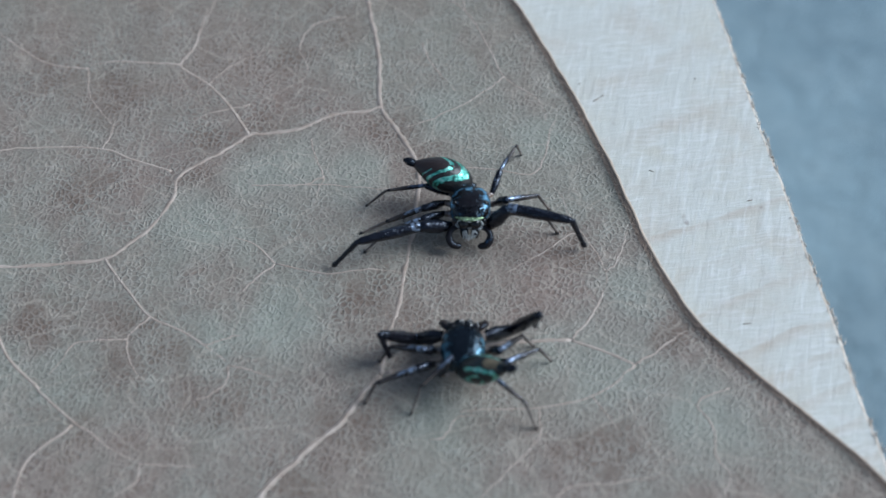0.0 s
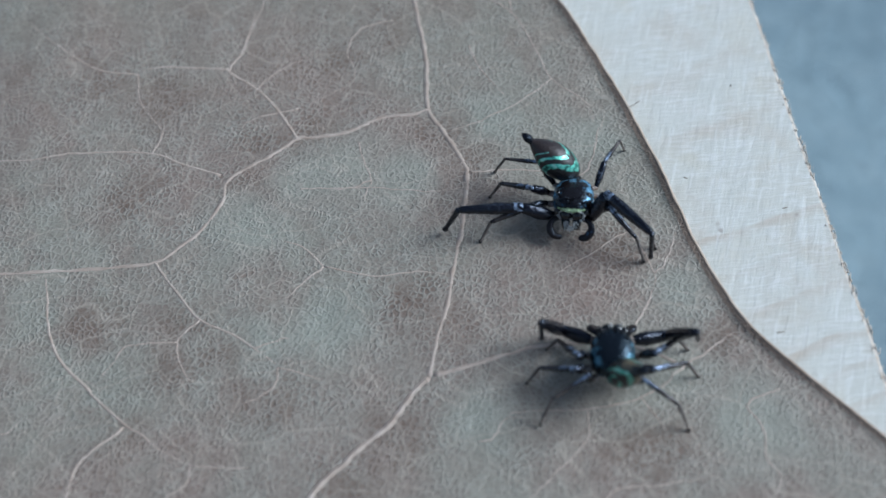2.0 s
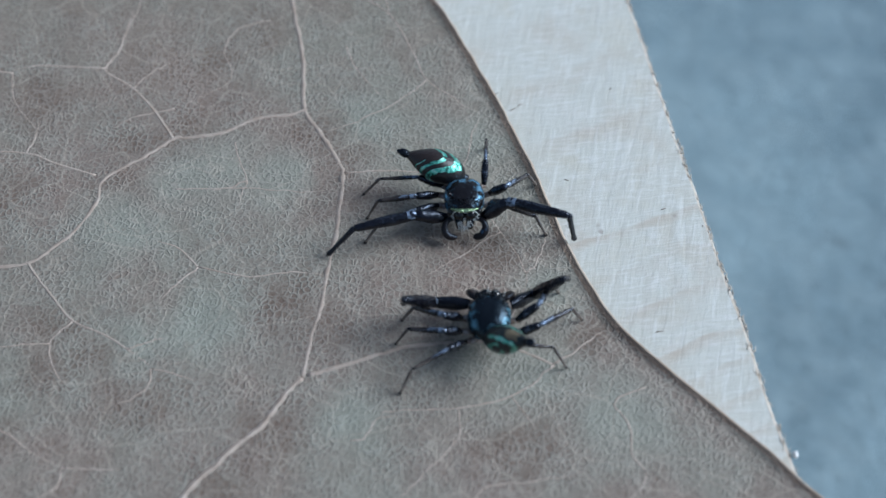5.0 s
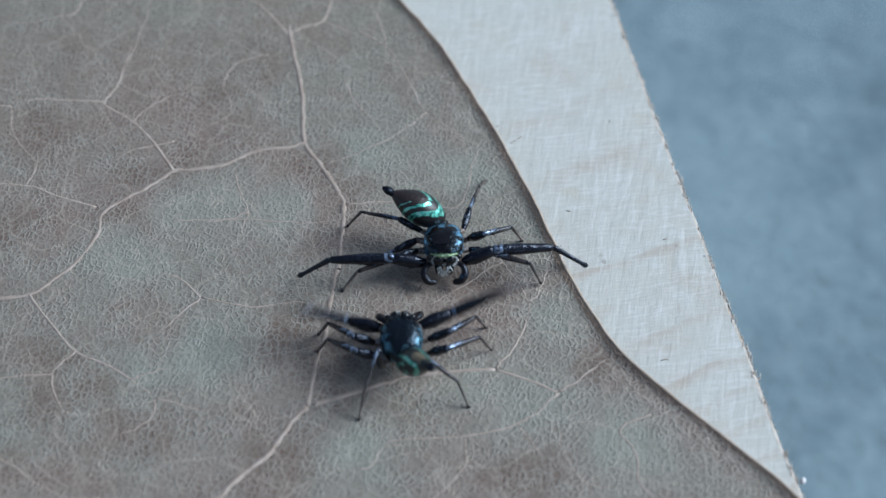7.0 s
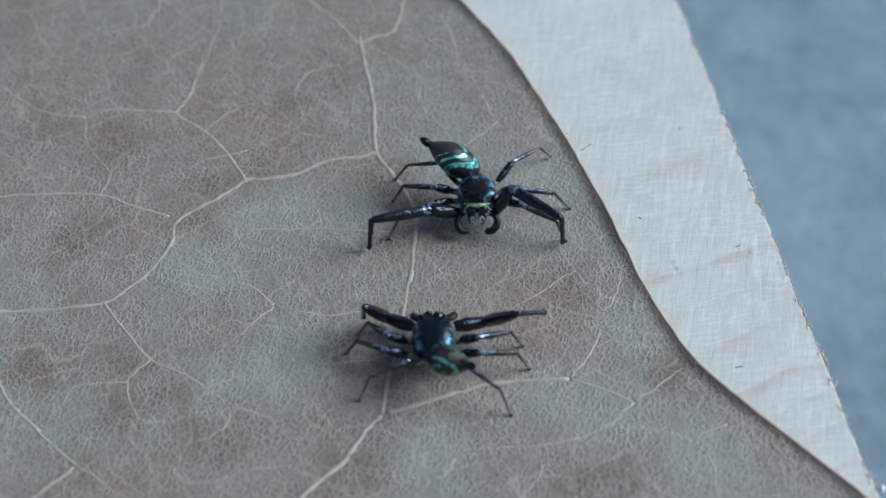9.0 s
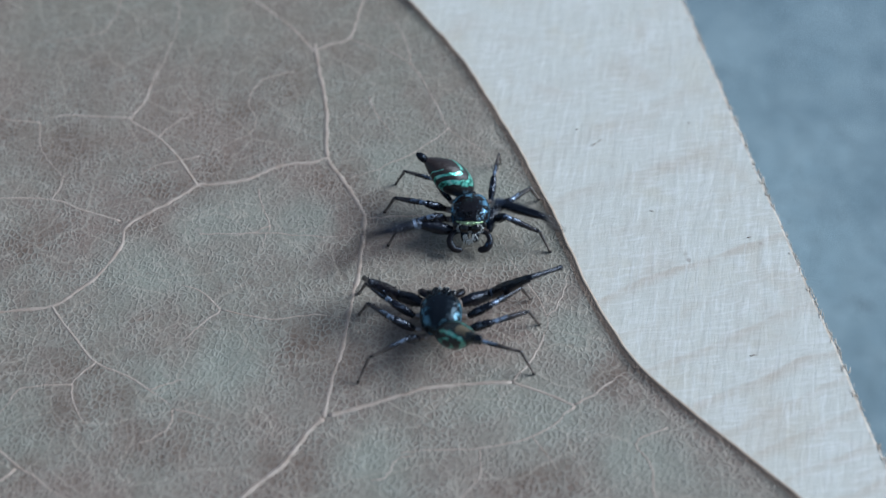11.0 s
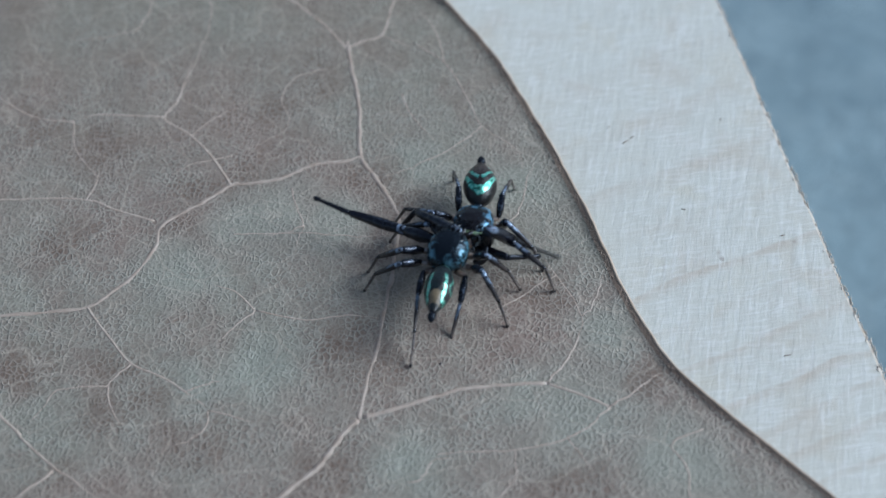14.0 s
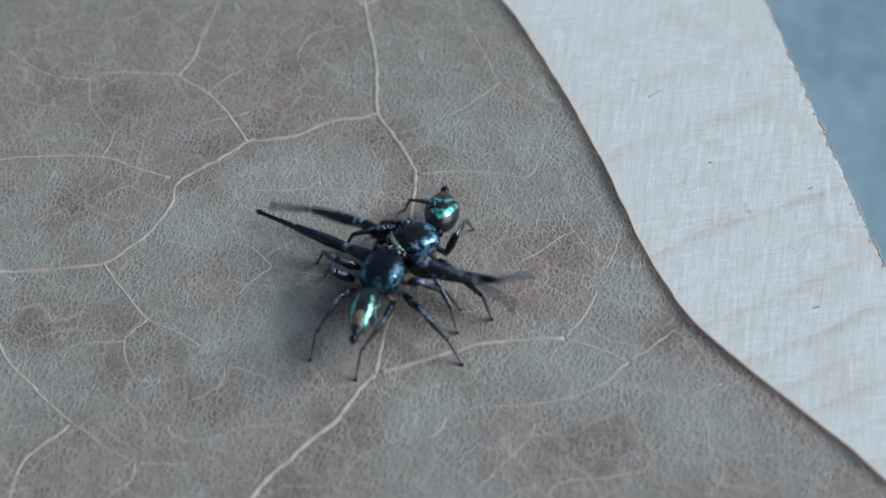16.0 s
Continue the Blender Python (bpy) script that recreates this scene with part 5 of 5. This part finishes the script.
def knee_way(thing, which, mirror, turn):
    """Where the knee of a leg stands out to, in the leaf's space."""
    if which == "1":
        return turn @ Vector((0.0, 0.5, -0.87) if thing is rival else (0.45 * mirror, 0, 0.55))
    if which == "4" and thing is watcher:
        return turn @ Vector((0.05 * mirror, -0.3, 0.9))
    outwards = (turn @ Vector((mirror, 0, 0))).x
    return Vector((0.25 * outwards, -0.5, 0.75))


def own_knee_way(usual, own, t):
    """The usual way, drawn towards the leg's own one as t nears its moment."""
    for moment, towards in own.items():
        near = max(0.0, 1.0 - abs(t - moment) / 0.4)
        usual = usual.lerp(Vector(towards), near * near * (3 - 2 * near))
    return usual


def shaken(own, t):
    for moment, reach in own.items():
        for side in (-1, 1):
            if 0 <= moment + side / FPS <= 16 and abs(t - moment - side / FPS) < 1e-3:
                return Vector(reach) * side
    return Vector((0, 0, 0))


def move_spider(thing, tail, legs, places, turns, tails, feet, ankles, ways, shakes):
    quick = {m + side / FPS for own in shakes.values() for m in own for side in (-1, 1) if 0 <= m + side / FPS <= 16}
    times = sorted({*MOMENTS, *(row[0] for row in TUMBLE), *(0.25 * k for k in range(65)), *quick})
    body_rows, tail_rows = [], []
    leg_rows = {k: ([], [], []) for k in legs}
    for t in times:
        away = tumbled(t)
        p, q = between(places, t) + away, between(turns, t)
        head, tilt = q.x, q.y
        body = pose(p.x, p.y, p.z, tilt, 0, head)
        body_rows.append((t, pose(p.x * MM, p.y * MM, p.z * MM, tilt, 0, head)))
        w = between(tails, t)
        tail_rows.append((t, pose(*(TAIL_JOINT * MM), 0, 0, 180 + w.x) @ pose(0, 0, 0, w.y, 0, 0)))
        back = body.inverted()
        for key in legs:
            x, y, z = HIPS[key[1]]
            mirror = -1 if key[0] == "L" else 1
            if abs((head + 180) % 360 - 180) > 90:
                mirror = -mirror
            root = Vector((mirror * x, y, z))
            shake = shaken(shakes.get(key, {}), t)
            tip = between(feet[key], t) + away + shake
            knee, ankle, foot = leg_pose(body @ root, tip, LEG_SIZES[key[1]], own_knee_way(knee_way(thing, key[1], mirror, body.to_3x3()), ways.get(key, {}), t), between(ankles[key], t) + away + shake * 0.55 if key in ankles else None)
            knee, ankle = back @ knee, back @ ankle
            foot = back.to_3x3() @ foot
            up = back.to_3x3() @ Vector((0, 0, 1))
            first = Matrix.Translation(root * MM) @ turned(knee - root, up).to_4x4()
            second = Matrix.Translation(knee * MM) @ turned(ankle - knee, up).to_4x4()
            third = Matrix.Translation(ankle * MM) @ turned(foot, up).to_4x4()
            inv = first.inverted()
            for rows, m in zip(leg_rows[key], (first, inv @ second, inv @ third)):
                rows.append((t, m))
    walk(thing, body_rows)
    walk(tail, tail_rows)
    for key, pieces in legs.items():
        for piece, rows in zip(pieces, leg_rows[key]):
            walk(piece, rows)


watcher, watcher_tail, watcher_legs = spider("black jumping spider with turquoise bands and brown abdomen, facing a rival", TEAL_TAIL, DOME, 11, 0.97, 0.70, 1.14)
rival, rival_tail, rival_legs = spider("blue-black jumping spider with bristly head and golden tail patch", GOLD_TAIL, HAIRY, 23, 0.96, 0.78, 0.92)

# how the board slides and turns under the leaf: seconds, mm, mm, degrees
BOARD_SLIDES = [(0, 0.31, 0.46, -0.06), (0.5, 0.17, 0.3, -0.4), (1, -0.48, 0.32, -0.6), (2, -0.44, 0.1, -0.6), (2.5, 0.07, 0.0, 0), (3.5, 0.05, 0.1, 0), (4.5, 0.03, -0.02, 0), (7, 0.13, -0.04, 0), (8, -0.04, 0.03, -0.3), (10.3, 1.41, 0.29, 0.98), (10.5, 2.03, 0.5, 1.0), (11, 3.44, 0.86, 1.2), (11.5, 3.43, 0.8, 1.45), (13, 3.41, 0.84, 1.4), (14, 3.34, 0.82, 1.4), (14.5, 3.27, 0.78, 1.25), (15.5, 3.37, 0.87, 1.2), (16, 3.74, 1.01, 1.36)]


def motions():
    walk(board, [(t, pose(x * MM, y * MM, 0, 0, 0, turn)) for t, x, y, turn in BOARD_SLIDES])
    move_spider(watcher, watcher_tail, watcher_legs, WATCHER_BODY, WATCHER_TURN, WATCHER_TAIL, WATCHER_FEET, WATCHER_ANKLES, KNEE_WAYS["watcher"], SHAKES["watcher"])
    move_spider(rival, rival_tail, rival_legs, RIVAL_BODY, RIVAL_TURN, RIVAL_TAIL, RIVAL_FEET, RIVAL_ANKLES, KNEE_WAYS["rival"], SHAKES["rival"])


motions()
